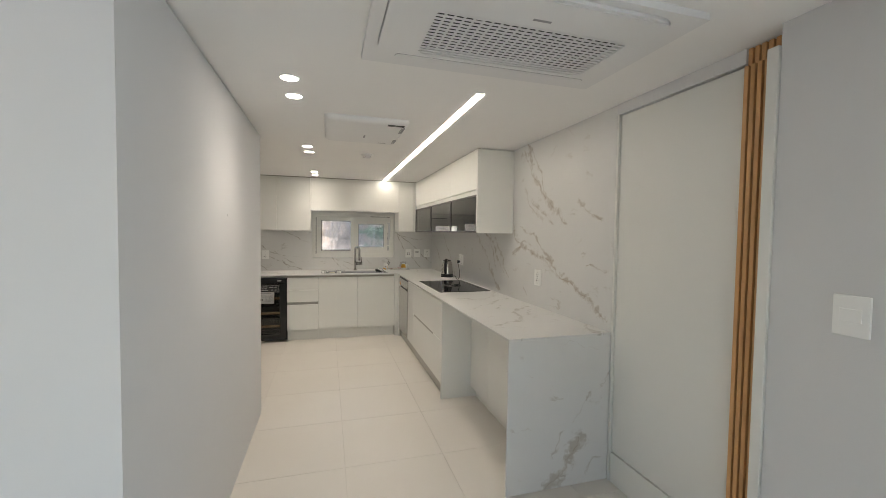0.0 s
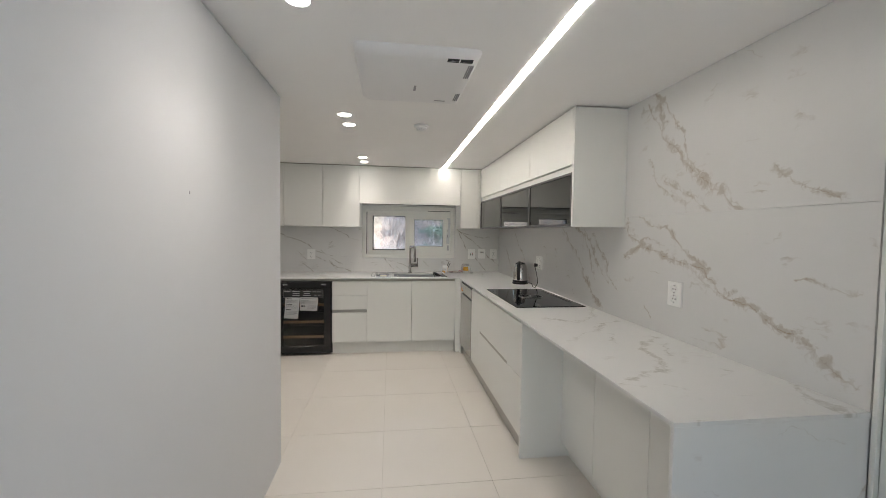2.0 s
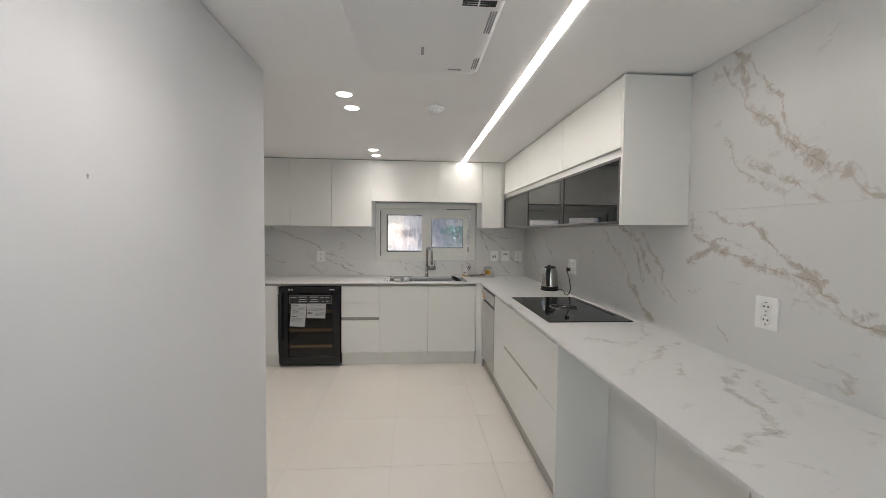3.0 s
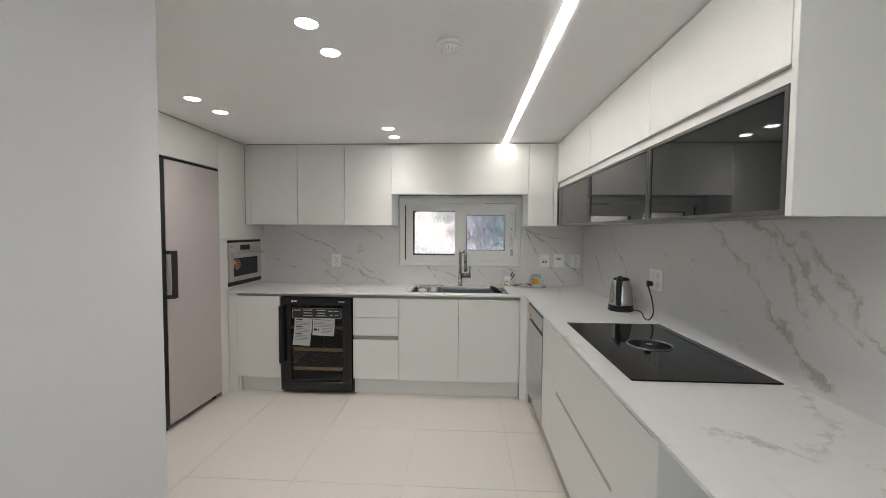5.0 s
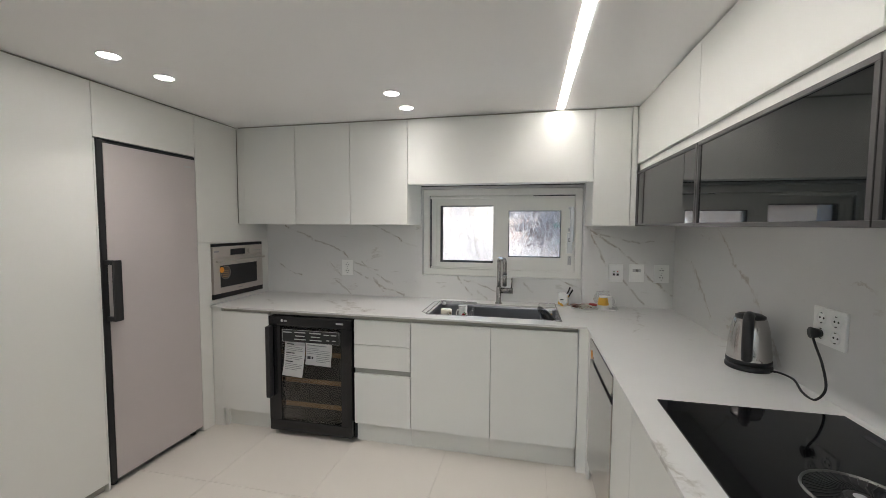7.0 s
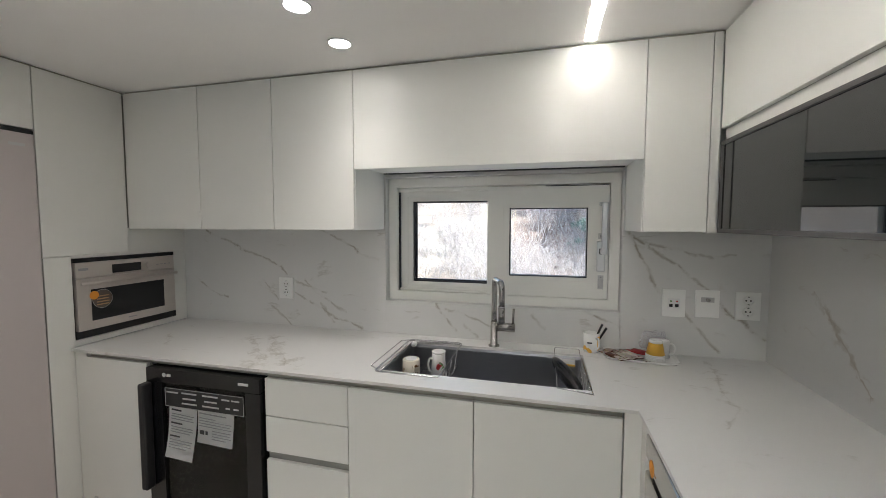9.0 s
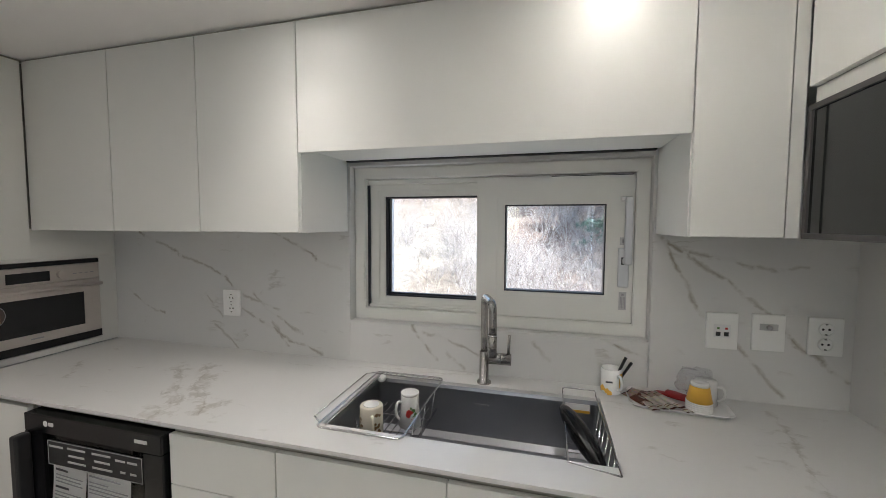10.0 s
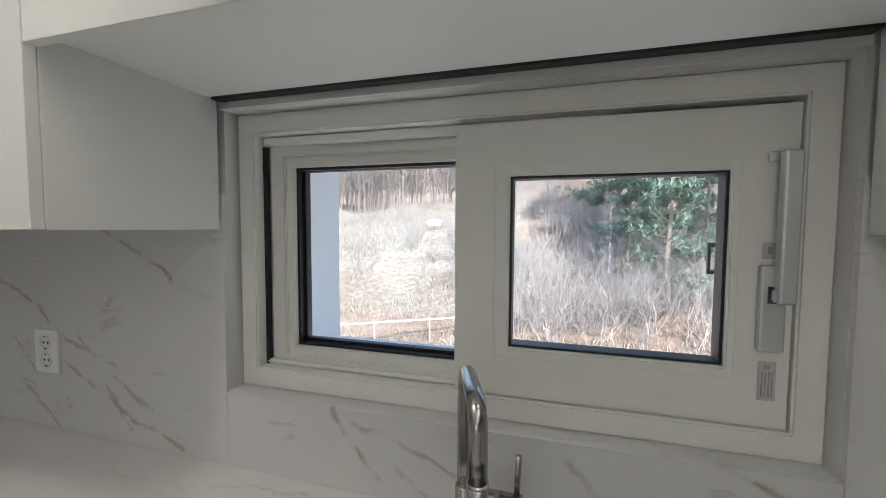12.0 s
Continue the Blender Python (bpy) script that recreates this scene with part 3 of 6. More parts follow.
def window_profile(x0, x1, z0, z1, w, y0, y1, bevel=0.004):
    """The four mitred bars of a rectangular frame as bmeshes."""
    out = []
    o, i = ((x0, z0), (x1, z0), (x1, z1), (x0, z1)), ((x0 + w, z0 + w), (x1 - w, z0 + w), (x1 - w, z1 - w), (x0 + w, z1 - w))
    for k in range(4):
        j = (k + 1) % 4
        g = 0.0004
        bm = plate([o[k], o[j], i[j], i[k]], y0, y1, "y")
        bmesh.ops.scale(bm, vec=(1 - g, 1, 1 - g), verts=bm.verts, space=Matrix.Translation((-(x0 + x1) / 2, 0, -(z0 + z1) / 2)))
        bmesh.ops.bevel(bm, geom=[e for e in bm.edges if abs(e.verts[0].co.y - y0) < 1e-5 and abs(e.verts[1].co.y - y0) < 1e-5 and
                                  (abs(e.verts[0].co.x - e.verts[1].co.x) < 1e-3 or abs(e.verts[0].co.z - e.verts[1].co.z) < 1e-3)], offset=bevel, segments=2, affect="EDGES")
        out.append(bm)
    return out


# window: fixed left light and sliding right sash in a white plastic frame
win = thing("window_1", (0.366, RET, WZ0), "white plastic sliding kitchen window with black gaskets", "window", "", "structure")
FX0, FX1, FZ0, FZ1 = WX0 + 0.0012, WX1 - 0.0012, WZ0 + 0.0012, WZ1 - 0.0012
FY = NORTH + 0.048
FW = 0.047
for bm in window_profile(FX0, FX1, FZ0, FZ1, FW, FY, FY + 0.03):
    part("frame_bar", bm, M_FRAME, win)
IX0, IX1, IZ0, IZ1 = FX0 + FW, FX1 - FW, FZ0 + FW, FZ1 - FW
bm = bmesh.new()
add_box(bm, IX0 - 0.045, IX0, FY + 0.03, FY + 0.12, FZ0 - 0.01, FZ1 + 0.01)
add_box(bm, IX1, IX1 + 0.045, FY + 0.03, FY + 0.12, FZ0 - 0.01, FZ1 + 0.01)
add_box(bm, IX0, IX1, FY + 0.03, FY + 0.12, FZ0 - 0.01, IZ0)
add_box(bm, IX0, IX1, FY + 0.03, FY + 0.12, IZ1, FZ1 + 0.01)
part("jamb", bm, M_FRAME, win)
SXA = IX1 - 0.299
part("rail", box(IX0 + 0.001, IX1 - 0.3, FY + 0.0305, FY + 0.044, IZ1 - 0.024, IZ1 - 0.001, bevel=0.004), M_FRAME, win)
# black strip added behind the gap over the sash, to stop a light leak
part("head_seal", box(SXA, IX1 - 0.001, FY + 0.0605, FY + 0.066, IZ1 - 0.030, IZ1 - 0.001), M_GASKET, win)
part("sill_track", box(IX0 + 0.001, IX1 - 0.001, FY + 0.0305, FY + 0.044, IZ0 + 0.001, IZ0 + 0.012, bevel=0.003), M_FRAME, win)
part("gasket", box(IX0, IX0 + 0.008, FY + 0.0305, FY + 0.044, IZ0, IZ1 - 0.025), M_GASKET, win)
# left light
LX0, LX1, LZ0, LZ1, LY = IX0 + 0.009, 0.43, 1.059, 1.633, FY + 0.045
left = part("fixed_sash", box(LX0, LX0 + 0.03, LY + 0.002, LY + 0.05, LZ0, LZ1), M_FRAME, win)
for bm in window_profile(LX0, LX1, LZ0, LZ1, 0.042, LY, LY + 0.045):
    part("sash_bar", bm, M_FRAME, left)
for bm in window_profile(LX0 + 0.0415, LX1 - 0.0415, LZ0 + 0.0415, LZ1 - 0.0415, 0.025, LY + 0.004, LY + 0.044, 0.003):
    part("glazing_bead", bm, M_FRAME, left)
GX0, GX1, GZ0, GZ1 = LX0 + 0.066, LX1 - 0.066, LZ0 + 0.066, LZ1 - 0.066
for bm in window_profile(GX0, GX1, GZ0, GZ1, 0.007, LY + 0.012, LY + 0.05, 0.001):
    part("gasket", bm, M_GASKET, left)
for bm in window_profile(GX0 + 0.008, GX1, GZ0 + 0.008, GZ1 - 0.002, 0.006, LY + 0.03, LY + 0.05, 0.001):
    part("gasket", bm, M_GASKET, left)
pane = part("pane", box(GX0 + 0.003, GX1 + 0.01, LY + 0.034, LY + 0.038, GZ0 + 0.003, GZ1 - 0.003), M_GLASS, left)
pane.visible_shadow = False
# right sash
SX0, SX1, SZ0, SZ1, SY = 0.314, IX1 - 0.0022, IZ0 + 0.0018, 1.631, FY + 0.008
sash = part("sliding_sash", box(SX0 + 0.004, SX0 + 0.05, SY + 0.006, SY + 0.05, SZ0 + 0.004, SZ1 - 0.004), M_FRAME, win)
for bm in window_profile(SX0, SX1, SZ0, SZ1, 0.085, SY, SY + 0.05, 0.003):
    part("sash_bar", bm, M_FRAME, sash)
BX0, BX1, BZ0, BZ1 = 0.399, 0.832, 1.152, 1.552
for bm in window_profile(BX0, BX1, BZ0, BZ1, 0.027, SY + 0.001, SY + 0.045, 0.003):
    part("glazing_bead", bm, M_FRAME, sash)
for bm in window_profile(BX0 + 0.026, BX1 - 0.026, BZ0 + 0.026, BZ1 - 0.026, 0.006, SY + 0.012, SY + 0.05, 0.001):
    part("gasket", bm, M_GASKET, sash)
pane = part("pane", box(BX0 + 0.028, BX1 - 0.028, SY + 0.030, SY + 0.034, BZ0 + 0.028, BZ1 - 0.028), M_GLASS, sash)
pane.visible_shadow = False
# black strips added behind the sash's side and bottom gaps to keep them dark
part("side_seal", box(IX1 - 0.012, IX1 - 0.0005, SY + 0.0505, SY + 0.054, IZ0, IZ1 - 0.03), M_GASKET, win)
part("bottom_seal", box(SX0 + 0.01, IX1 - 0.013, SY + 0.0505, SY + 0.054, IZ0 + 0.0005, IZ0 + 0.010), M_GASKET, win)
# handle, lock and stickers
HX = SX1 - 0.042
lever = part("handle", box(HX + 0.006, HX + 0.032, SY - 0.034, SY - 0.012, 1.300, 1.549, bevel=0.004, seg=2), M_SILVER, sash, "tall silver lever handle")
part("handle_top", box(HX - 0.006, HX + 0.032, SY - 0.012, SY - 0.001, 1.533, 1.551, bevel=0.003), M_SILVER, lever)
lock = part("handle_base", box(HX - 0.012, HX + 0.026, SY - 0.016, SY, 1.215, 1.362, bevel=0.004, seg=2), M_SILVER, sash, "silver handle base plate")
part("lock_lever", box(HX + 0.002, HX + 0.032, SY - 0.026, SY - 0.016, 1.302, 1.324, bevel=0.003), M_SILVER, lock)
part("lock_gap", box(HX - 0.002, HX + 0.026, SY - 0.0175, SY - 0.0158, 1.299, 1.327, bevel=0.0003), M_INK, lock)
part("label_sticker", box(HX - 0.006, HX + 0.018, SY - 0.001, SY + 0.001, 1.372, 1.400), M_WHITE_INK, sash)
st = part("label_sticker", box(HX - 0.004, HX + 0.022, SY - 0.001, SY + 0.001, 1.128, 1.196), M_WHITE_INK, sash, "small grey warning sticker")
for i in range(4):
    part("print", box(HX + 0.001 + i * 0.005, HX + 0.003 + i * 0.005, SY - 0.0016, SY, 1.134, 1.178), M_GREY_INK, st)
part("print", box(HX + 0.005, HX + 0.013, SY - 0.0016, SY, 1.182, 1.190), M_GREY_INK, st)
part("print", box(HX + 0.002, HX + 0.008, SY - 0.0016, SY, 1.380, 1.393), M_GREY_INK, sash)
# insect screen latch seen through the right pane
bm = box(0.812, 0.817, 6.066, 6.074, 1.331, 1.394)
add_box(bm, 0.8171, 0.836, 6.066, 6.074, 1.331, 1.339)
add_box(bm, 0.8171, 0.836, 6.066, 6.074, 1.386, 1.394)
add_box(bm, 0.8361, 0.842, 6.064, 6.076, IZ0 + 0.0005, IZ1 - 0.0005)
part("screen_latch", bm, M_GASKET, win, "black insect screen edge with its latch")
structure("blind_rail", box(WX0 + 0.002, WX1 - 0.002, NORTH - 0.0276, NORTH - 0.0015, 1.7030, 1.7300, bevel=0.002), M_BLACK, "black rail under the bridging cabinet", "rail")


# ---- kitchen units ----
def front_y(parent, x0, x1, z0, z1, y, name="door", th=0.018, mat=None):
    """A door or drawer front that faces the room along -y."""
    return part(name, box(x0 + 0.0017, x1 - 0.0017, y, y + th, z0 + 0.0018, z1 - 0.0018, bevel=0.001), mat or M_CAB, parent)


def front_x(parent, y0, y1, z0, z1, x, name="door", side=1, th=0.018, mat=None):
    """A front that faces along -x (side 1) or +x (side -1)."""
    return part(name, box(min(x, x + side * th), max(x, x + side * th), y0 + 0.0014, y1 - 0.0014, z0 + 0.0014, z1 - 0.0014, bevel=0.001), mat or M_CAB, parent)


UY, UX, UTOP, UBOT, BRIDGE = 5.543, 1.203, 2.123, 1.414, 1.686
# wall units on the north wall
for x0, x1, z0, label in ((-1.508, -1.084, UBOT, ""), (-1.084, -0.656, UBOT, ""), (-0.656, -0.234, UBOT, ""), (-0.234, 0.958, BRIDGE, "b"), (0.958, 1.172, UBOT, "n")):
    u = thing("wall_cabinet", ((x0 + x1) / 2, NORTH - 0.1, z0), {"": "matte white handleless wall cabinet with one door", "b": "wide white bridging cabinet above the window",
              "n": "narrow white wall cabinet beside the corner"}[label], "cabinet", "wall cabinets above the sink run")
    part("body", box(x0 + 0.0005, x1 - 0.0005, UY + 0.0185, NORTH - (0.028 if label == "b" else 0.0025), z0 + (0.022 if label == "b" else 0.001), UTOP - 0.001), M_CAB, u)
    front_y(u, x0, x1, z0, UTOP, UY)
tagged(part("filler_strip", box(TALL + 0.002, -1.510, UY + 0.004, NORTH - 0.003, UBOT, UTOP), M_CAB), "white filler strip between cabinets", "filler strip")
tagged(part("filler_strip", box(1.174, 1.2025, UY + 0.003, UY + 0.03, UBOT, UTOP), M_CAB), "white filler strip between cabinets", "filler strip")
# the shadow line below the ceiling, helped by the strips' darker colour
tagged(part("cornice", box(TALL + 0.01, EAST - 0.1, UY + 0.012, UY + 0.03, UTOP, CEIL - 0.0005), M_RECESS_SHADE), "recessed closing strip above wall cabinets", "cornice")
tagged(part("cornice", box(UX + 0.012, UX + 0.03, 3.11, UY + 0.010, UTOP, CEIL - 0.0005), M_RECESS_SHADE), "recessed closing strip above wall cabinets", "cornice")
tagged(part("cornice", box(TALL - 0.03, TALL - 0.012, CORNER1 + 0.05, UY + 0.010, UTOP, CEIL - 0.0005), M_RECESS_SHADE), "recessed closing strip above tall cabinets", "cornice")

# wall units on the east wall: white lift-up doors over smoked glass doors
DIV = ((3.114, 3.857), (3.857, 4.668), (4.668, 5.540))
tagged(part("end_panel", box(UX, EAST - 0.001, 3.092, 3.1125, UBOT - 0.004, UTOP, bevel=0.001), M_CAB), "white end panel of the wall cabinets", "panel")
for y0, y1 in DIV:
    u = thing("wall_cabinet", (EAST - 0.1, (y0 + y1) / 2, UBOT), "white wall cabinet with a smoked glass door below", "cabinet", "wall cabinets above the hob")
    part("body", box(UX + 0.036, EAST - 0.0015, y0 + 0.0005, y1 - 0.0005, UBOT + 0.004, UTOP - 0.001), M_CARCASS_GAP, u)
    front_x(u, y0, y1, 1.782, UTOP, UX)
    part("finger_channel", box(UX + 0.016, UX + 0.036, y0 + 0.0005, y1 - 0.0005, 1.738, 1.7815), M_CAB, u)
    gd = part("glass_door", box(UX + 0.006, UX + 0.009, y0 + 0.012, y1 - 0.012, UBOT + 0.012, 1.728), M_SMOKE, u, "smoked glass door in a dark frame")
    for a in ((y0 + 0.002, y1 - 0.002, UBOT, UBOT + 0.014), (y0 + 0.002, y1 - 0.002, 1.724, 1.738), (y0 + 0.002, y0 + 0.016, UBOT + 0.014, 1.724), (y1 - 0.016, y1 - 0.002, UBOT + 0.014, 1.724)):
        part("door_frame", box(UX, UX + 0.022, *a, bevel=0.0008), M_DARKSTEEL, gd)

# base units on the north wall
BY, BZ0, BZ1 = 5.262, 0.134, 0.812
GOLA = 0.838


def base_unit(x0, x1, label):
    u = thing("base_cabinet", ((x0 + x1) / 2, 5.6, 0), label, "cabinet", "base cabinets of the sink run")
    part("body", box(x0 + 0.0006, x1 - 0.0006, BY + 0.019, NORTH - 0.02, BZ0 - 0.002, 0.62), M_CARCASS_GAP, u)
    part("finger_channel", box(x0 + 0.0006, x1 - 0.0006, BY + 0.022, BY + 0.03, 0.78, GOLA - 0.001), M_RECESS_SHADE, u)
    part("plinth", box(x0 + 0.0006, x1 - 0.0006, BY + 0.045, BY + 0.06, 0.0, BZ0 - 0.003), M_PLINTH, u)
    return u


u = base_unit(-1.490, -1.122, "white handleless base cabinet with one door")
front_y(u, -1.490, -1.122, BZ0 - 0.008, BZ1 + 0.004, BY)
part("side_leg", box(-1.49, -1.470, BY + 0.019, BY + 0.30, 0.0, BZ0 - 0.01), M_CAB, u)
u = base_unit(-0.505, -0.128, "white base cabinet with three drawers")
for z0, z1 in ((0.652, BZ1), (0.498, 0.652), (BZ0, 0.466)):
    front_y(u, -0.505, -0.128, z0, z1, BY, "drawer_front")
part("finger_channel", box(-0.504, -0.129, BY + 0.021, BY + 0.03, 0.455, 0.51), M_RECESS_SHADE, u)
for x0, x1 in ((-0.128, 0.366), (0.366, 0.860)):
    u = base_unit(x0, x1, "white handleless sink base cabinet with one door")
    front_y(u, x0, x1, BZ0, BZ1, BY)
bm = box(0.8625, 0.914, BY - 0.006, BY + 0.014, 0, GOLA - 0.001)
add_box(bm, 0.9145, 0.93, 5.206, BY + 0.014, 0, GOLA - 0.001)
tagged(part("corner_post", bm, M_CAB), "white corner filler post between base cabinets", "filler post")
tagged(part("filler_strip", box(TALL + 0.001, -1.4915, BY + 0.004, BY + 0.022, 0.0, GOLA - 0.001), M_CAB), "white filler strip beside the tall cabinet", "filler strip")
tagged(part("counter_apron", box(-1.118, -0.508, BY + 0.022, BY + 0.04, 0.812, GOLA - 0.001), M_RECESS_SHADE), "narrow strip above the wine cooler", "strip")

# base units on the east wall
RX = 0.918
u = thing("base_cabinet", (1.2, 3.85, 0), "wide white base cabinet with two deep drawers", "cabinet")
part("body", box(RX + 0.02, EAST - 0.002, 3.1225, 4.612, 0.10, 0.80), M_CARCASS_GAP, u)
part("end_panel", box(0.910, 1.223, 3.100, 3.1215, 0.0, GOLA - 0.001, bevel=0.001), M_CAB, u)
front_x(u, 3.123, 4.330, 0.484, 0.818, RX, "drawer_front")
bmd = box(RX, RX + 0.018, 3.1242, 4.3288, 0.116, 0.4828, bevel=0.001)
part("drawer_front", bmd, M_CAB, u)
# slot not cut: a thin darker strip on the front paints its shade
part("grip_slot", box(RX - 0.0008, RX + 0.004, 3.425, 4.245, 0.474, 0.494), M_RECESS_SHADE, u)
front_x(u, 4.330, 4.618, 0.116, 0.818, RX)
part("finger_channel", box(RX + 0.010, RX + 0.018, 3.123, 4.618, 0.819, GOLA - 0.001), M_RECESS_SHADE, u)
part("plinth", box(RX + 0.030, RX + 0.04, 3.1225, 4.618, 0.0, 0.112), M_PLINTH_SHADE, u)
# breakfast bar: back panels and waterfall
bar = thing("bar_back_panel", (1.19, 2.46, 0.085), "white panels closing the knee space under the counter", "panel")
for y0, y1 in ((2.722, 3.099), (2.29, 2.722), (1.834, 2.29)):
    part("panel", box(1.172, 1.190, y0 + 0.001, y1 - 0.001, 0.090, GOLA - 0.001, bevel=0.001), M_CAB, bar)
part("plinth", box(1.223, 1.235, 1.834, 3.099, 0.0, 0.20), M_PLINTH, bar)

# worktop, with the sink cut out
SKX0, SKX1, SKY0, SKY1 = -0.045, 0.778, 5.372, 5.775
wt = thing("worktop", (0.3, 5.5, GOLA), "thin white marbled porcelain worktop with grey-brown veins", "worktop")
for a in ((TALL + 0.002, SKX0, EDGE_Y, NORTH - 0.001), (SKX0, SKX1, EDGE_Y, SKY0), (SKX0, SKX1, SKY1, NORTH - 0.001),
          (SKX1, EAST - 0.001, EDGE_Y, NORTH - 0.001), (EDGE_X, EAST - 0.001, 1.820, EDGE_Y)):
    part("slab", box(*a, GOLA, TOP), M_COUNTER, wt)
part("waterfall_end", box(EDGE_X, EAST - 0.001, 1.820, 1.832, 0.0, GOLA - 0.0005), M_FALL, wt, "marbled waterfall end reaching the floor")

# tall units along the west side
TY = ((3.33, 3.95), (3.95, 4.543))
for y0, y1 in TY:
    u = thing("tall_cabinet", (-1.9, (y0 + y1) / 2, 0), "full-height white cabinet with a plain door", "cabinet", "tall cabinets")
    part("body", box(-2.30, TALL - 0.019, y0 + 0.0005, y1 - 0.0005, 0.04, UTOP - 0.002), M_CARCASS_GAP, u)
    front_x(u, y0, y1, 0.045, UTOP, TALL, side=-1)
    part("plinth", box(-2.2, TALL - 0.03, y0 + 0.0005, y1 - 0.0005, 0.0, 0.039), M_RECESS_SHADE, u)
tagged(part("side_panel", box(-2.25, TALL - 0.002, 4.5445, 4.553, 0.0, 1.845), M_CAB), "white side panel beside the refrigerator", "panel")
u = thing("over_fridge_cabinet", (-1.9, 4.86, 1.85), "white cabinet above the refrigerator", "cabinet")
part("body", box(-2.25, TALL - 0.019, 4.546, 5.158, 1.862, UTOP - 0.002), M_CARCASS_GAP, u)
front_x(u, 4.543, 5.162, 1.850, UTOP, TALL, side=-1)
u = thing("oven_cabinet", (-1.9, 5.5, 0), "tall white cabinet holding a built-in oven", "cabinet")
part("side_panel", box(-2.25, TALL - 0.002, 5.166, 5.268, 0.0, 1.2865, bevel=0.001), M_CAB, u)
for nm, a in (("stile", (5.268, 5.276, 0.852, 1.2865)), ("stile", (5.808, NORTH - 0.001, 0.852, 1.2865)), ("bottom_rail", (5.276, 5.808, 0.852, 0.880)),
              ("top_rail", (5.276, 5.808, 1.276, 1.2865)), ("upper_rail", (5.166, NORTH - 0.001, 1.2875, 1.42))):
    part(nm, box(-2.25, TALL - 0.006, *a), M_CAB, u)
part("upper_body", box(-2.25, TALL - 0.019, 5.166, NORTH - 0.002, 1.4205, UTOP - 0.002), M_CARCASS_GAP, u)
front_x(u, 5.162, 5.542, 1.290, UTOP, TALL + 0.001, side=-1)


# ---- lights in the ceiling ----
st = thing("strip_light", ((SLOT_X0 + SLOT_X1) / 2, (SLOT_Y0 + SLOT_Y1) / 2, CEIL), "long lit white strip light recessed in the ceiling", "ceiling light")
part("diffuser", box(SLOT_X0 + 0.002, SLOT_X1 - 0.002, SLOT_Y0 + 0.002, SLOT_Y1 - 0.002, CEIL - 0.003, CEIL + 0.028), M_STRIP, st)


def downlight(x, y):
    d = thing("downlight", (x, y, CEIL), "small round lit downlight in the ceiling", "ceiling light", "downlights")
    bm = bmesh.new()
    ring = [(0.046, 0.0), (0.0465, -0.0035), (0.042, -0.005), (0.0385, -0.0015), (0.0385, 0.0)]
    seg = 28
    rows = [[bm.verts.new((x + r * math.cos(2 * math.pi * i / seg), y + r * math.sin(2 * math.pi * i / seg), CEIL + z)) for i in range(seg)] for r, z in ring]
    for a, b in zip(rows[:-1], rows[1:]):
        for i in range(seg):
            bm.faces.new((a[i], b[i], b[(i + 1) % seg], a[(i + 1) % seg]))
    part("trim_ring", bm, M_ACWHITE, d, smooth=True)
    part("lens", cyl((x, y, CEIL - 0.0025), 0.0385, 0.002, seg=28), M_DISC, d)
    return d


first = downlight(-0.188, 1.985)
SPOTS = [(-0.188, 1.985), (-0.187, 2.245), (-0.182, 3.545), (-0.175, 3.785), (-0.170, 5.047), (-0.170, 5.315), (-1.190, 4.345), (-1.186, 4.605)]
for x, y in SPOTS[1:]:
    copy_thing(first, Matrix.Translation((x, y, CEIL)))
for x, y in SPOTS:
    s = lamp("downlight_lamp", "SPOT", look((x, y, CEIL - 0.012), (x, y + 0.001, 0)), 2.75, (1.0, 0.96, 0.92))
    s.data.spot_size, s.data.spot_blend, s.data.shadow_soft_size = radians(112), 1.0, 0.035


# ---- appliances ----
def wallm(face, x, y, z):
    """Local u to the viewer's right, v up, w out of the wall."""
    cols = {"north": ((1, 0, 0), (0, 0, 1), (0, -1, 0)), "east": ((0, -1, 0), (0, 0, 1), (-1, 0, 0)), "west": ((0, 1, 0), (0, 0, 1), (1, 0, 0))}[face]
    return Matrix.Translation((x, y, z)) @ Matrix(cols).transposed().to_4x4()


def moved(bm, m):
    bmesh.ops.transform(bm, matrix=m, verts=bm.verts)
    return bm


# refrigerator
FR = TALL + 0.004
fr = thing("refrigerator", (-1.9, 4.86, 0), "tall single-door refrigerator with a pinkish grey panel and black edge", "refrigerator")
part("body", box(-2.24, FR - 0.055, 4.556, 5.161, 0.03, 1.848), M_BLACK, fr)
d = part("door", box(FR - 0.05, FR - 0.004, 4.558, 5.160, 0.035, 1.846, bevel=0.002), M_BLACK, fr, "black door edge")
part("panel", box(FR - 0.02, FR, 4.588, 5.158, 0.042, 1.828, bevel=0.001), M_FRIDGE, d, "matte pinkish grey door panel")
bm = bmesh.new()
add_box(bm, FR - 0.004, FR + 0.044, 4.570, 4.590, 0.905, 0.928, bevel=0.002)
add_box(bm, FR - 0.004, FR + 0.044, 4.570, 4.590, 1.201, 1.224, bevel=0.002)
add_box(bm, FR + 0.0445, FR + 0.060, 4.568, 4.612, 0.905, 1.224, bevel=0.003)
part("handle", bm, M_BLACK, d, "black loop handle")
part("badge", box(FR, FR + 0.001, 5.070, 5.125, 1.772, 1.784), M_WHITE_INK, d)
part("foot", cyl((FR - 0.05, 5.12, 0.0), 0.018, 0.03, seg=12), M_BLACK, fr)
part("foot", cyl((FR - 0.05, 4.60, 0.0), 0.018, 0.03, seg=12), M_BLACK, fr)

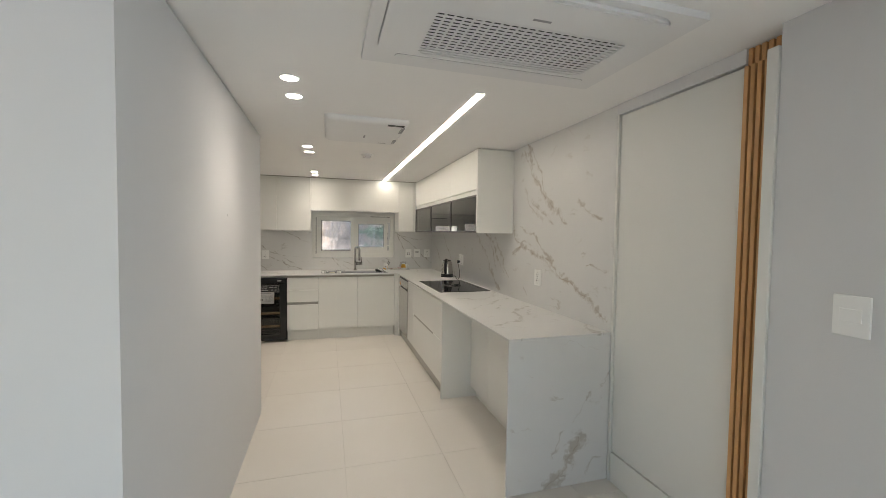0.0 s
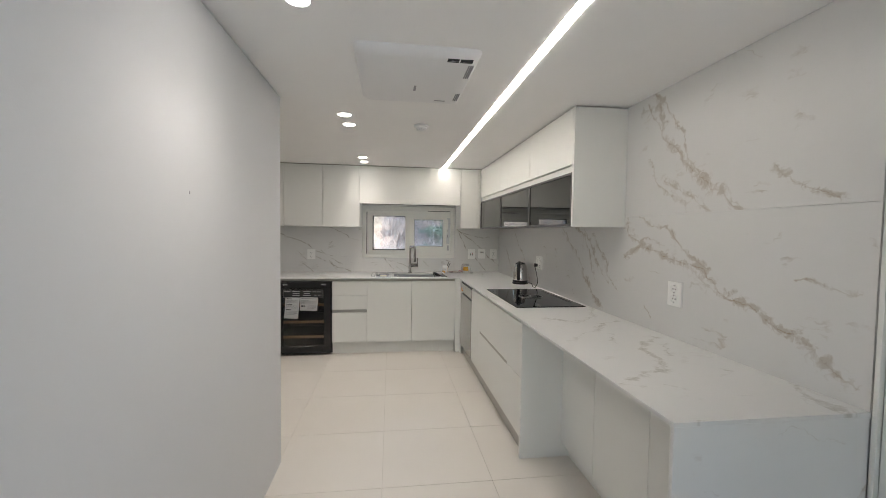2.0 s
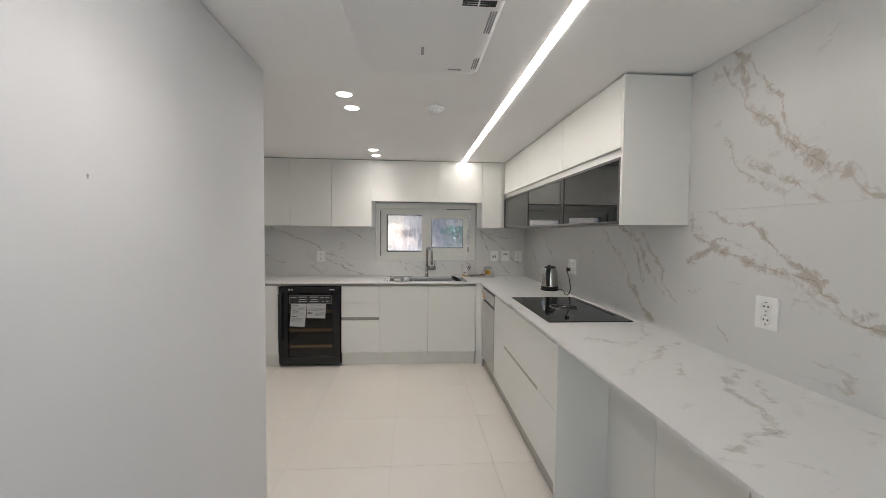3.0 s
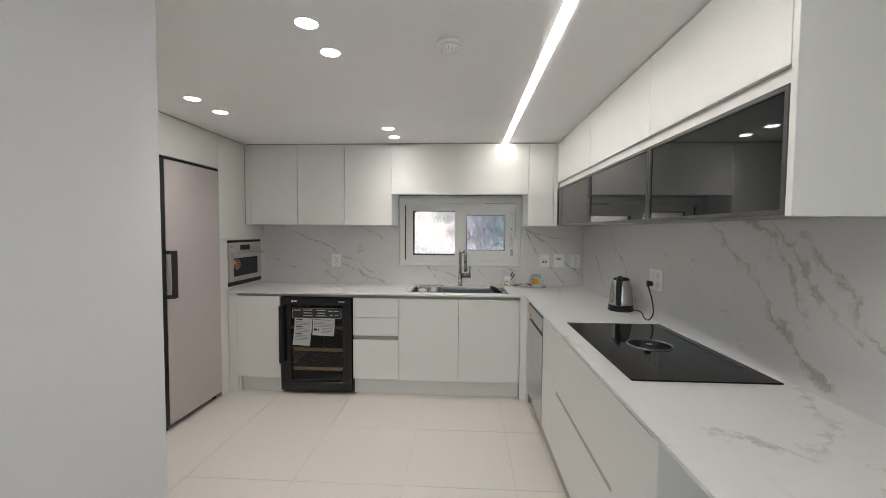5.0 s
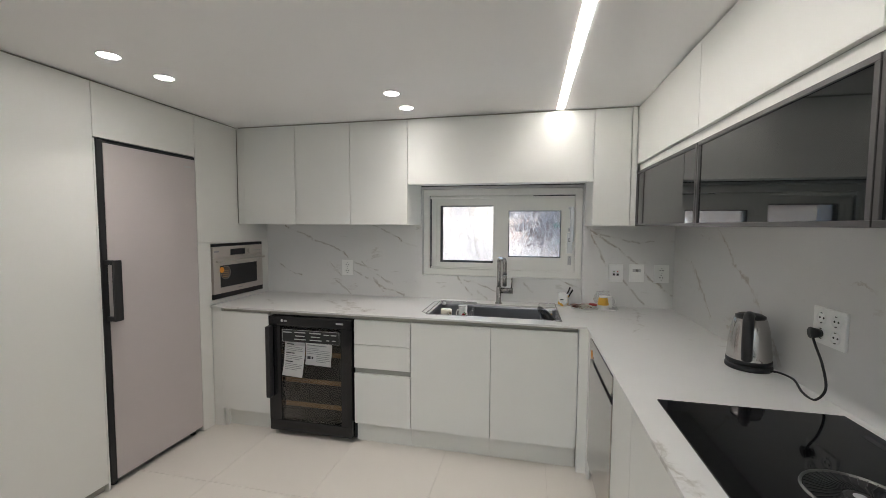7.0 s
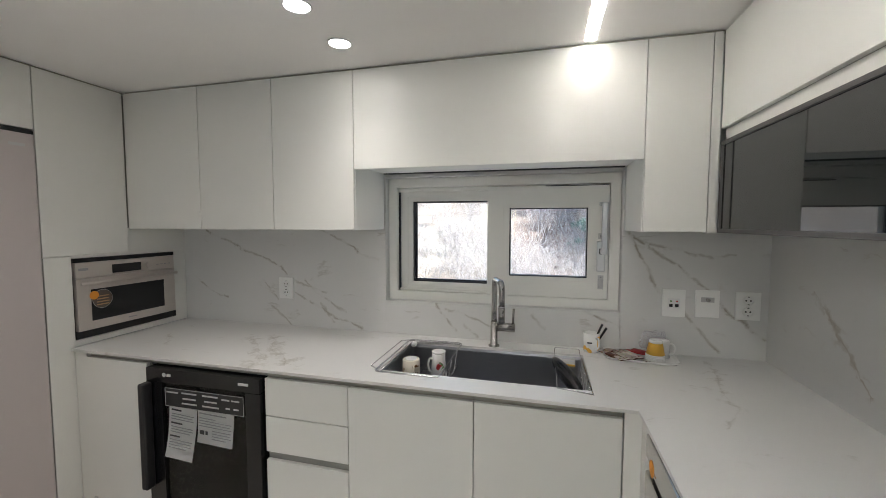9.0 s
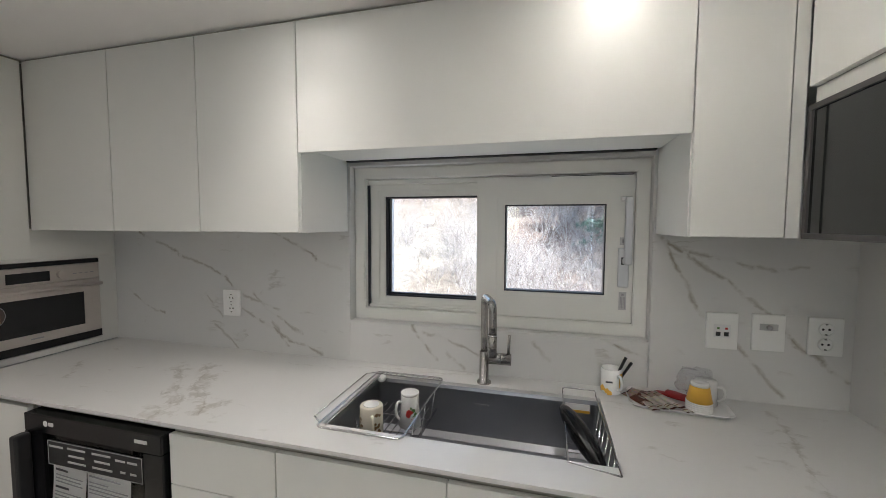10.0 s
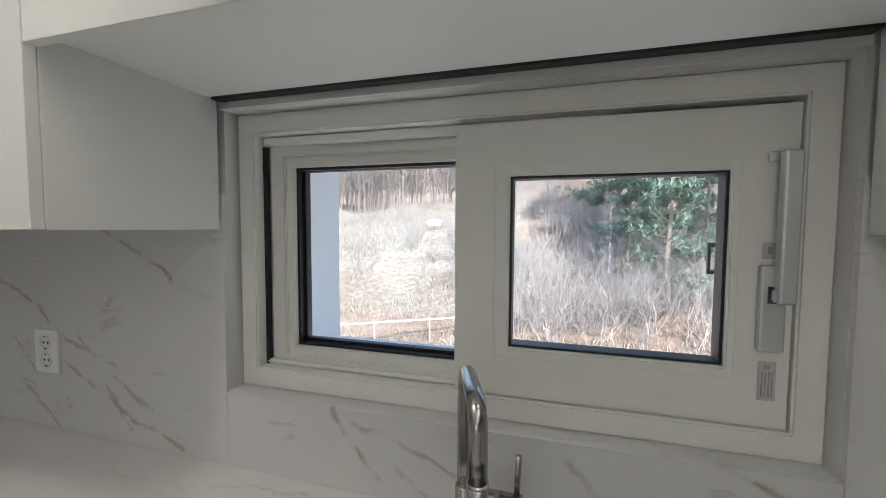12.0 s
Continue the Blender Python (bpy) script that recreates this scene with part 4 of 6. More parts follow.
# built-in oven
OX = TALL - 0.004
ov = thing("oven", (-1.8, 5.54, 0.881), "built-in champagne steel oven with a dark glass window", "oven")
part("body", box(-2.1, OX - 0.012, 5.279, 5.805, 0.884, 1.274), M_BLACK, ov)
part("top_trim", box(OX - 0.012, OX + 0.002, 5.279, 5.805, 1.254, 1.274), M_BLACKG, ov)
part("bottom_trim", box(OX - 0.012, OX + 0.004, 5.279, 5.805, 0.884, 0.918), M_BLACKG, ov)
panel = part("control_panel", box(OX - 0.012, OX + 0.008, 5.285, 5.800, 1.178, 1.253, bevel=0.001), M_OVEN, ov)
part("display", box(OX + 0.006, OX + 0.0095, 5.45, 5.60, 1.188, 1.232), M_BLACKG, panel)
part("knob", cyl((OX + 0.008, 5.645, 1.212), 0.021, 0.016, "x", seg=24), M_OVEN, panel)
for i in range(4):
    part("button", box(OX + 0.008, OX + 0.0086, 5.69 + 0.024 * i, 5.704 + 0.024 * i, 1.207, 1.211), M_GREY_INK, panel)
part("badge", box(OX + 0.008, OX + 0.0086, 5.297, 5.34, 1.214, 1.226), M_GREY_INK, panel)
dr = part("door", box(OX - 0.012, OX + 0.010, 5.285, 5.800, 0.920, 1.176, bevel=0.001), M_OVEN, ov)
part("window", box(OX + 0.008, OX + 0.0115, 5.345, 5.728, 0.962, 1.118), M_BLACKG, dr)
bm = tube([(OX + 0.034, 5.292, 1.152), (OX + 0.034, 5.794, 1.152)], 0.0085, 12)
add_tube(bm, [(OX + 0.008, 5.312, 1.152), (OX + 0.034, 5.312, 1.152)], 0.006, 8)
add_tube(bm, [(OX + 0.008, 5.774, 1.152), (OX + 0.034, 5.774, 1.152)], 0.006, 8)
part("handle", bm, M_OVEN, dr, smooth=True)
stk = part("sticker", cyl((OX + 0.0115, 5.395, 1.065), 0.047, 0.001, "x", seg=32), M_STICKER, dr, "round dark energy sticker")
part("sticker_rim", tube([(OX + 0.0125, 5.395 + 0.046 * math.cos(k * 0.2618), 1.065 + 0.046 * math.sin(k * 0.2618)) for k in range(24)], 0.0009, 5, closed=True), M_WHITE_INK, stk)
part("sticker_spot", cyl((OX + 0.0125, 5.357, 1.088), 0.021, 0.001, "x", seg=24), M_ORANGE, stk, "orange sticker dot")
for i in range(4):
    part("print", box(OX + 0.0125, OX + 0.0130, 5.368, 5.425, 1.035 + 0.014 * i, 1.040 + 0.014 * i), M_SHELF, stk)
part("badge", box(OX + 0.010, OX + 0.0106, 5.52, 5.566, 0.938, 0.944), M_GREY_INK, dr)

# wine cooler
WX_0, WX_1, WYF = -1.110, -0.515, 5.245
wc = thing("wine_cooler", ((WX_0 + WX_1) / 2, 5.5, 0), "black glass-door wine cooler with wooden shelves and stuck-on papers", "wine cooler")
bm = bmesh.new()
add_box(bm, WX_0, WX_0 + 0.03, WYF + 0.055, 5.84, 0.015, 0.808)
add_box(bm, WX_1 - 0.03, WX_1 + 0.012, WYF + 0.055, 5.84, 0.015, 0.808)
add_box(bm, WX_0 + 0.03, WX_1 - 0.03, WYF + 0.055, 5.84, 0.015, 0.10)
add_box(bm, WX_0 + 0.03, WX_1 - 0.03, WYF + 0.055, 5.84, 0.775, 0.808)
add_box(bm, WX_0 + 0.03, WX_1 - 0.03, 5.80, 5.84, 0.10, 0.775)
part("body", bm, M_BLACK, wc)
wd = part("door", box(WX_0 + 0.001, WX_1 - 0.001, WYF, WYF + 0.05, 0.745, 0.806, bevel=0.002), M_BLACKG, wc, "black framed glass door")
part("door_frame", box(WX_0 + 0.001, WX_1 - 0.001, WYF, WYF + 0.05, 0.032, 0.105, bevel=0.002), M_BLACKG, wd)
part("door_frame", box(WX_0 + 0.001, WX_0 + 0.088, WYF, WYF + 0.05, 0.1055, 0.7445), M_BLACKG, wd)
part("door_frame", box(WX_1 - 0.072, WX_1 - 0.001, WYF, WYF + 0.05, 0.1055, 0.7445), M_BLACKG, wd)
g = part("door_glass", box(WX_0 + 0.089, WX_1 - 0.073, WYF + 0.010, WYF + 0.016, 0.106, 0.744), M_GLASS_D, wd)
g.visible_shadow = False
part("handle", box(-1.106, -1.072, WYF - 0.046, WYF - 0.002, 0.265, 0.745, bevel=0.008, seg=3), M_BLACK, wd, "chunky black side handle")
lab = part("label_strip", box(WX_0 + 0.10, WX_1 - 0.085, WYF + 0.005, WYF + 0.0095, 0.640, 0.722), M_BLACK, wd)
for i, (a, b, h) in enumerate(((0.108, 0.17, 0.704), (0.19, 0.27, 0.706), (0.30, 0.38, 0.706), (0.195, 0.265, 0.682), (0.31, 0.375, 0.682), (0.19, 0.27, 0.660), (0.30, 0.385, 0.660), (0.40, 0.44, 0.70), (0.45, 0.49, 0.70), (0.42, 0.44, 0.664), (0.46, 0.485, 0.664))):
    part("print", box(WX_0 + a, WX_0 + b, WYF + 0.004, WYF + 0.0055, h - 0.0032, h + 0.0032), M_WHITE_INK, lab)
for a in ((WX_0 + 0.10, WX_1 - 0.085, 0.7205, 0.722), (WX_0 + 0.10, WX_1 - 0.085, 0.640, 0.6415), (WX_0 + 0.10, WX_0 + 0.1015, 0.6416, 0.7204), (WX_1 - 0.0865, WX_1 - 0.085, 0.6416, 0.7204)):
    part("label_border", box(a[0], a[1], WYF + 0.004, WYF + 0.0052, a[2], a[3]), M_WHITE_INK, lab)
part("badge", cyl((WX_0 + 0.103, WYF + 0.0005, 0.780), 0.010, -0.0012, "y", seg=20), M_WHITE_INK, wd)
part("badge", box(WX_0 + 0.118, WX_0 + 0.140, WYF - 0.001, WYF + 0.0005, 0.774, 0.786), M_WHITE_INK, wd)
part("badge", box(WX_1 - 0.105, WX_1 - 0.055, WYF - 0.001, WYF + 0.0005, 0.774, 0.785), M_WHITE_INK, wd)
for z in (0.190, 0.355, 0.545):
    sh = part("shelf", box(WX_0 + 0.04, WX_1 - 0.04, WYF + 0.075, 5.78, z, z + 0.010), M_ACDARK, wc)
    part("shelf_front", box(WX_0 + 0.04, WX_1 - 0.04, WYF + 0.058, WYF + 0.0745, z - 0.010, z + 0.018, bevel=0.003), M_SHELF, sh, "wooden shelf front")


def paper_sheet(x0, x1, z0, z1, tilt, rows, curl):
    bm = bmesh.new()
    n = 8
    grid = []
    for i in range(n + 1):
        v = i / n
        off = -curl * (1 - v) ** 2
        grid.append([bm.verts.new((x0 + (x1 - x0) * k / 4 + 0.004 * math.sin(3 * v + k) * (1 - v), WYF + 0.0075 + off, z0 + (z1 - z0) * v)) for k in range(5)])
    for a, b in zip(grid[:-1], grid[1:]):
        for k in range(4):
            bm.faces.new((a[k], a[k + 1], b[k + 1], b[k]))
    bmesh.ops.solidify(bm, geom=bm.faces[:], thickness=0.0006)
    bmesh.ops.rotate(bm, verts=bm.verts, cent=((x0 + x1) / 2, WYF, z1), matrix=Matrix.Rotation(radians(tilt), 3, "Y"))
    p = tagged(part("paper_notice", bm, M_PAPER), "printed white paper notice stuck on the wine cooler", "paper")
    for i, (u0, u1, v, th) in enumerate(rows):
        b2 = box(x0 + (x1 - x0) * u0, x0 + (x1 - x0) * u1, WYF + 0.0048 - curl * (1 - v) ** 2, WYF + 0.0062 - curl * (1 - v) ** 2, z0 + (z1 - z0) * v - th, z0 + (z1 - z0) * v + th)
        bmesh.ops.rotate(b2, verts=b2.verts, cent=((x0 + x1) / 2, WYF, z1), matrix=Matrix.Rotation(radians(tilt), 3, "Y"))
        part("print", b2, M_GREY_INK if th < 0.003 else M_INK, p)
    return p


paper_sheet(-0.992, -0.842, 0.415, 0.640, 3, [(0.1, 0.45, 0.93, 0.0032), (0.1, 0.9, 0.85, 0.0015), (0.1, 0.85, 0.80, 0.0015), (0.1, 0.9, 0.75, 0.0015), (0.1, 0.5, 0.67, 0.0032), (0.1, 0.88, 0.60, 0.0015), (0.1, 0.9, 0.55, 0.0015), (0.1, 0.8, 0.50, 0.0015),
             (0.1, 0.45, 0.42, 0.0032), (0.1, 0.9, 0.35, 0.0015), (0.1, 0.86, 0.30, 0.0015), (0.1, 0.9, 0.25, 0.0015), (0.1, 0.7, 0.20, 0.0015)], 0.022)
paper_sheet(-0.838, -0.652, 0.495, 0.640, 2, [(0.06, 0.8, 0.90, 0.0024), (0.06, 0.5, 0.76, 0.0014), (0.06, 0.94, 0.68, 0.0014), (0.06, 0.9, 0.60, 0.0014), (0.06, 0.94, 0.52, 0.0014), (0.08, 0.2, 0.33, 0.009), (0.24, 0.3, 0.33, 0.008), (0.42, 0.94, 0.42, 0.0014),
             (0.42, 0.9, 0.34, 0.0014), (0.42, 0.94, 0.26, 0.0014), (0.42, 0.8, 0.18, 0.0014)], 0.006)

# dishwasher
DX = RX - 0.004
dw = thing("dishwasher", (1.2, 4.91, 0), "brushed steel built-under dishwasher with a pocket handle", "dishwasher")
part("body", box(DX + 0.05, 1.5, 4.622, 5.200, 0.06, 0.80), M_BLACK, dw)
dd = part("door", box(DX, DX + 0.045, 4.624, 5.200, 0.115, 0.690, bevel=0.003), M_STEEL, dw)
part("control_panel", box(DX, DX + 0.045, 4.624, 5.200, 0.734, 0.806, bevel=0.003), M_STEEL, dw)
part("handle_pocket", box(DX + 0.022, DX + 0.045, 4.624, 5.200, 0.6905, 0.7335), M_DARKSTEEL, dw)
part("grip", box(DX + 0.004, DX + 0.010, 4.66, 5.16, 0.712, 0.7335), M_STEEL, dw)
part("top_edge", box(DX + 0.01, DX + 0.05, 4.624, 5.200, 0.8065, 0.820), M_BLACK, dw)
part("sticker", cyl((DX + 0.0, 5.13, 0.735), 0.024, -0.001, "x", seg=20), M_ORANGE, dd)
part("plinth", box(DX + 0.034, DX + 0.044, 4.62, 5.205, 0.0, 0.112), M_PLINTH_SHADE, dw)

# hob with a down-draught vent
hb = thing("hob", (1.24, 3.9, TOP), "black glass induction hob with a round central vent", "hob")
HC = Vector((1.253, 3.904))
part("glass", box(0.992, 1.502, 3.466, 4.326, TOP + 0.0003, TOP + 0.006, bevel=0.002, seg=2), M_HOB, hb)
bm = bmesh.new()
for r0, r1, h in ((0.0905, 0.0965, 0.0045),):
    seg = 48
    pts = [(r0, 0.0), (r0 + 0.002, h), (r1 - 0.002, h), (r1, 0.0)]
    rows = [[bm.verts.new((HC.x + r * math.cos(2 * math.pi * i / seg), HC.y + r * math.sin(2 * math.pi * i / seg), TOP + 0.006 + z)) for i in range(seg)] for r, z in pts]
    for a, b in zip(rows[:-1], rows[1:]):
        for i in range(seg):
            bm.faces.new((a[i], a[(i + 1) % seg], b[(i + 1) % seg], b[i]))
vent = part("vent_ring", bm, M_RING, hb, "brushed steel vent ring", smooth=True)
part("vent_well", cyl((HC.x, HC.y, TOP + 0.0062), 0.089, 0.0008, seg=40), M_ACDARK, vent)
for i in range(36):
    a = 2 * math.pi * i / 36
    p0, p1 = HC + 0.028 * Vector((math.cos(a), math.sin(a))), HC + 0.0875 * Vector((math.cos(a + 0.5), math.sin(a + 0.5)))
    mid = (p0 + p1) / 2 + 0.006 * Vector((-(p1 - p0).y, (p1 - p0).x)).normalized()
    part("vane", tube([(*p0, TOP + 0.0085), (*mid, TOP + 0.0088), (*p1, TOP + 0.0085)], 0.0016, 4), M_BLACK, vent)
part("vent_hub", cyl((HC.x, HC.y, TOP + 0.007), 0.028, 0.003, r2=0.022, seg=28), M_BLACK, vent)
part("vent_badge", cyl((HC.x, HC.y, TOP + 0.010), 0.012, 0.0006, seg=20), M_SILVER, vent)
part("control_slot", box(1.455, 1.475, 3.62, 4.20, TOP + 0.006, TOP + 0.0064), M_ACDARK, hb)

# kettle
KC = (1.448, 4.742, TOP)
kt = thing("kettle", KC, "brushed steel electric kettle with black handle and base", "kettle")
part("power_base", lathe(KC, [(0.076, 0.0), (0.079, 0.004), (0.079, 0.014), (0.074, 0.020)], 36), M_BLACK, kt, smooth=True)
part("jug", lathe(KC, [(0.073, 0.021), (0.075, 0.028), (0.074, 0.060), (0.070, 0.110), (0.063, 0.160), (0.055, 0.196), (0.050, 0.203)], 40), M_STEEL, kt, "brushed steel jug", True)
part("collar", lathe(KC, [(0.0755, 0.022), (0.0765, 0.036), (0.0755, 0.040)], 36), M_BLACK, kt, smooth=True)
part("lid", lathe(KC, [(0.051, 0.203), (0.050, 0.211), (0.036, 0.218), (0.012, 0.221)], 32), M_BLACK, kt, smooth=True)
hx, hy = -0.50, -0.866
hp = [(KC[0] + hx * r, KC[1] + hy * r, TOP + z) for r, z in ((0.040, 0.216), (0.066, 0.214), (0.082, 0.195), (0.088, 0.140), (0.088, 0.085), (0.076, 0.050))]
part("handle", tube(smooth_line(hp, 6), 0.0185, 10), M_BLACK, kt, "black curved handle", True)
part("water_gauge", tube([(KC[0] + hx * 0.074, KC[1] + hy * 0.074, TOP + 0.05), (KC[0] + hx * 0.064, KC[1] + hy * 0.064, TOP + 0.17)], 0.012, 8), M_BLACKG, kt)
part("spout", tube(smooth_line([(KC[0] - hx * 0.050, KC[1] - hy * 0.050, TOP + 0.175), (KC[0] - hx * 0.066, KC[1] - hy * 0.066, TOP + 0.192), (KC[0] - hx * 0.074, KC[1] - hy * 0.074, TOP + 0.202)], 4), 0.016, 10, r_end=0.008), M_STEEL, kt, smooth=True)
cord = [(KC[0] + 0.05, KC[1] - 0.05, TOP + 0.006), (1.498, 4.63, TOP + 0.022), (1.503, 4.56, TOP + 0.024), (1.490, 4.49, TOP + 0.006), (1.492, 4.435, TOP + 0.005), (1.507, 4.415, TOP + 0.05), (1.507, 4.435, TOP + 0.12), (1.506, 4.47, TOP + 0.175), (1.506, 4.489, 1.056)]
part("cord", tube(smooth_line(cord, 8), 0.0038, 8), M_BLACK, kt, "black power cord", True)
part("plug", cyl((1.531, 4.491, 1.062), 0.019, -0.028, "x", r2=0.013, seg=20), M_BLACK, kt, "round black plug", True)


# ---- wall plates ----
def plate_thing(face, x, y, z, w, h, label, category, group=""):
    m = wallm(face, x, y, z)
    t = thing("socket" if category == "socket" else category.replace(" ", "_"), (x, y, z), label, category, group)
    part("cover", moved(box(-w / 2, w / 2, -h / 2, h / 2, 0.0, 0.009, bevel=0.002, seg=2), m), M_SOCKET, t)
    return t, m


def outlet(t, m, u, v):
    bm = bmesh.new()
    seg = 28
    prof = [(0.0215, 0.0092), (0.0205, 0.0128), (0.0190, 0.0128), (0.0180, 0.0094)]
    rows = [[bm.verts.new((u + r * math.cos(2 * math.pi * i / seg), v + r * math.sin(2 * math.pi * i / seg), w)) for i in range(seg)] for r, w in prof]
    for a, b in zip(rows[:-1], rows[1:]):
        for i in range(seg):
            bm.faces.new((a[i], a[(i + 1) % seg], b[(i + 1) % seg], b[i]))
    o = part("outlet", moved(bm, m), M_SOCKET, t, smooth=True)
    for du, dv in ((-0.0085, 0), (0.0085, 0)):
        part("hole", moved(cyl((u + du, v + dv, 0.0088), 0.0036, 0.0006, seg=12), m), M_ACDARK, o)
    for dv in (-0.0165, 0.0165):
        part("earth_clip", moved(box(u - 0.003, u + 0.003, v + dv - 0.0014, v + dv + 0.0014, 0.0088, 0.0118), m), M_ACDARK, o)


for face, x, y, z in (("north", -0.843, NORTH, 1.072), ("north", 1.462, NORTH, 1.089), ("east", EAST, 2.640, 1.074)):
    t, m = plate_thing(face, x, y, z, 0.094, 0.122, "white double wall socket on marble", "socket", "wall sockets")
    outlet(t, m, 0, 0.0245), outlet(t, m, 0, -0.0245)
t, m = plate_thing("east", EAST, 4.459, 1.088, 0.142, 0.122, "white four-outlet wall socket with a kettle plug", "socket", "wall sockets")
for u in (-0.032, 0.032):
    outlet(t, m, u, 0.026), outlet(t, m, u, -0.026)
t, m = plate_thing("north", 1.172, NORTH, 1.088, 0.094, 0.124, "white wall plate with two telephone jacks and coloured tabs", "data outlet")
part("insert", moved(box(-0.025, 0.025, -0.022, 0.022, 0.0088, 0.0105, bevel=0.0006), m), M_ACWHITE, t)
for u, mat in ((-0.012, M_LEAFG), (0.012, M_RED)):
    part("jack", moved(box(u - 0.007, u + 0.007, -0.017, -0.003, 0.0100, 0.0112), m), M_ACDARK, t)
    part("tab", moved(box(u - 0.0035, u + 0.0035, 0.006, 0.013, 0.0100, 0.0116), m), mat, t)
t, m = plate_thing("north", 1.306, NORTH, 1.091, 0.094, 0.122, "white wall plate with an aerial socket", "aerial outlet")
part("insert", moved(box(-0.026, 0.026, 0.008, 0.030, 0.0088, 0.0100), m), M_WHITE_INK, t)
part("connector", moved(cyl((0, 0.019, 0.0095), 0.008, 0.009, seg=20), m), M_STEEL, t)
t, m = plate_thing("east", 1.470, 0.718, 1.178, 0.088, 0.120, "white rocker light switch on a plain wall", "light switch")
part("rocker", moved(box(-0.026, 0.026, -0.018, 0.021, 0.0088, 0.0125, bevel=0.001), m), M_SOCKET, t)

# ---- sink and what stands in it ----
sk = thing("sink", ((SKX0 + SKX1) / 2, 5.57, TOP - 0.22), "undermounted brushed steel sink with wet drops", "sink")
SD = 0.212
bm = bmesh.new()
loops = []
for inset, z in ((-0.004, GOLA - 0.0005), (0.0, GOLA - 0.0005), (0.004, GOLA - 0.012), (0.006, TOP - SD + 0.02), (0.022, TOP - SD)):
    loops.append([bm.verts.new((u, v, z)) for u, v in rounded(SKX0 + inset, SKX1 - inset, SKY0 + inset, SKY1 - inset, 0.014 + max(0, inset), 5)])
for a, b in zip(loops[:-1], loops[1:]):
    n = len(a)
    for i in range(n):
        bm.faces.new((a[i], b[i], b[(i + 1) % n], a[(i + 1) % n]))
bm.faces.new(loops[-1])
bmesh.ops.recalc_face_normals(bm, faces=bm.faces)
for f in bm.faces:
    if f.normal.z < -0.5:
        f.normal_flip()
part("bowl", bm, M_SINK, sk)
part("drain", lathe((0.36, 5.50, TOP - SD), [(0.060, 0.0005), (0.058, 0.004), (0.044, 0.006), (0.042, 0.003)], 36), M_BLUE, sk, "blue-rimmed drain cover", True)
part("drain_basket", lathe((0.36, 5.50, TOP - SD), [(0.036, 0.004), (0.034, 0.007), (0.01, 0.008)], 28), M_ACWHITE, sk, smooth=True)
part("maker_mark", box(0.345, 0.395, SKY1 - 0.0085, SKY1 - 0.0072, 0.775, 0.782), M_GREY_INK, sk)
tag = part("label_sticker", box(0.665, 0.745, SKY1 - 0.0088, SKY1 - 0.0072, 0.795, 0.826), M_PAPER, sk, "yellow and white sticker")
part("sticker_band", box(0.665, 0.745, SKY1 - 0.0098, SKY1 - 0.0086, 0.795, 0.804), M_YELLOW, tag)
bm = bmesh.new()
rng = random.Random(4)
for _ in range(260):
    x, y, r = rng.uniform(0.10, 0.74), rng.uniform(SKY0 + 0.03, SKY1 - 0.03), rng.uniform(0.0012, 0.0036)
    bmesh.ops.create_icosphere(bm, subdivisions=1, radius=r, matrix=Matrix.Translation((x, y, TOP - SD + 0.0004)) @ Matrix.Diagonal((rng.uniform(0.8, 2.0), 1, 0.35, 1)))
tagged(part("water_drops", bm, M_WATER, sk), kind="stuff")

# tap
TC = Vector((0.371, 5.806, TOP))
tp = thing("tap", TC, "brushed steel single-lever kitchen tap with a high spout", "tap")
part("base", lathe(TC, [(0.027, 0.0), (0.027, 0.005), (0.0255, 0.0065), (0.0172, 0.0068), (0.0172, 0.121), (0.0160, 0.1225), (0.013, 0.1226)], 28), M_TAP, tp, smooth=True)
ax, ay, reach, bend = 0.33, -0.944, 0.152, 0.034
arc = [(0, z) for z in (0.115, 0.18, 0.24, 0.296)]
arc += [(bend * (1 - math.cos(a)), 0.296 + bend * math.sin(a)) for a in [math.pi / 2 * k / 6 for k in range(1, 7)]]
arc += [(reach - bend + bend * math.sin(a), 0.296 + bend * math.cos(a)) for a in [math.pi / 2 * k / 6 for k in range(7)]]
arc = [(TC.x + ax * r, TC.y + ay * r, TOP + z) for r, z in arc + [(reach, 0.262), (reach, 0.225)]]
part("spout", tube(arc, 0.0138, 16), M_TAP, tp, "tall curved spout", True)
part("spray_head", tube([(TC.x + ax * reach, TC.y + ay * reach, TOP + 0.224), (TC.x + ax * reach, TC.y + ay * reach, TOP + 0.150)], 0.0150, 18), M_TAP, tp, smooth=True)
part("spray_ring", tube([(TC.x + ax * reach, TC.y + ay * reach, TOP + 0.2265), (TC.x + ax * reach, TC.y + ay * reach, TOP + 0.222)], 0.0156, 18), M_CHROME, tp, smooth=True)
part("side_valve", tube([(TC.x + 0.018, TC.y, TOP + 0.096), (TC.x + 0.100, TC.y, TOP + 0.096)], 0.0215, 24), M_TAP, tp, smooth=True)
part("valve_groove", tube([(TC.x + 0.062, TC.y, TOP + 0.096), (TC.x + 0.065, TC.y, TOP + 0.096)], 0.0219, 24), M_DARKSTEEL, tp, smooth=True)
part("lever", tube([(TC.x + 0.090, TC.y, TOP + 0.112), (TC.x + 0.093, TC.y, TOP + 0.188)], 0.0052, 10), M_TAP, tp, "thin upright lever", True)


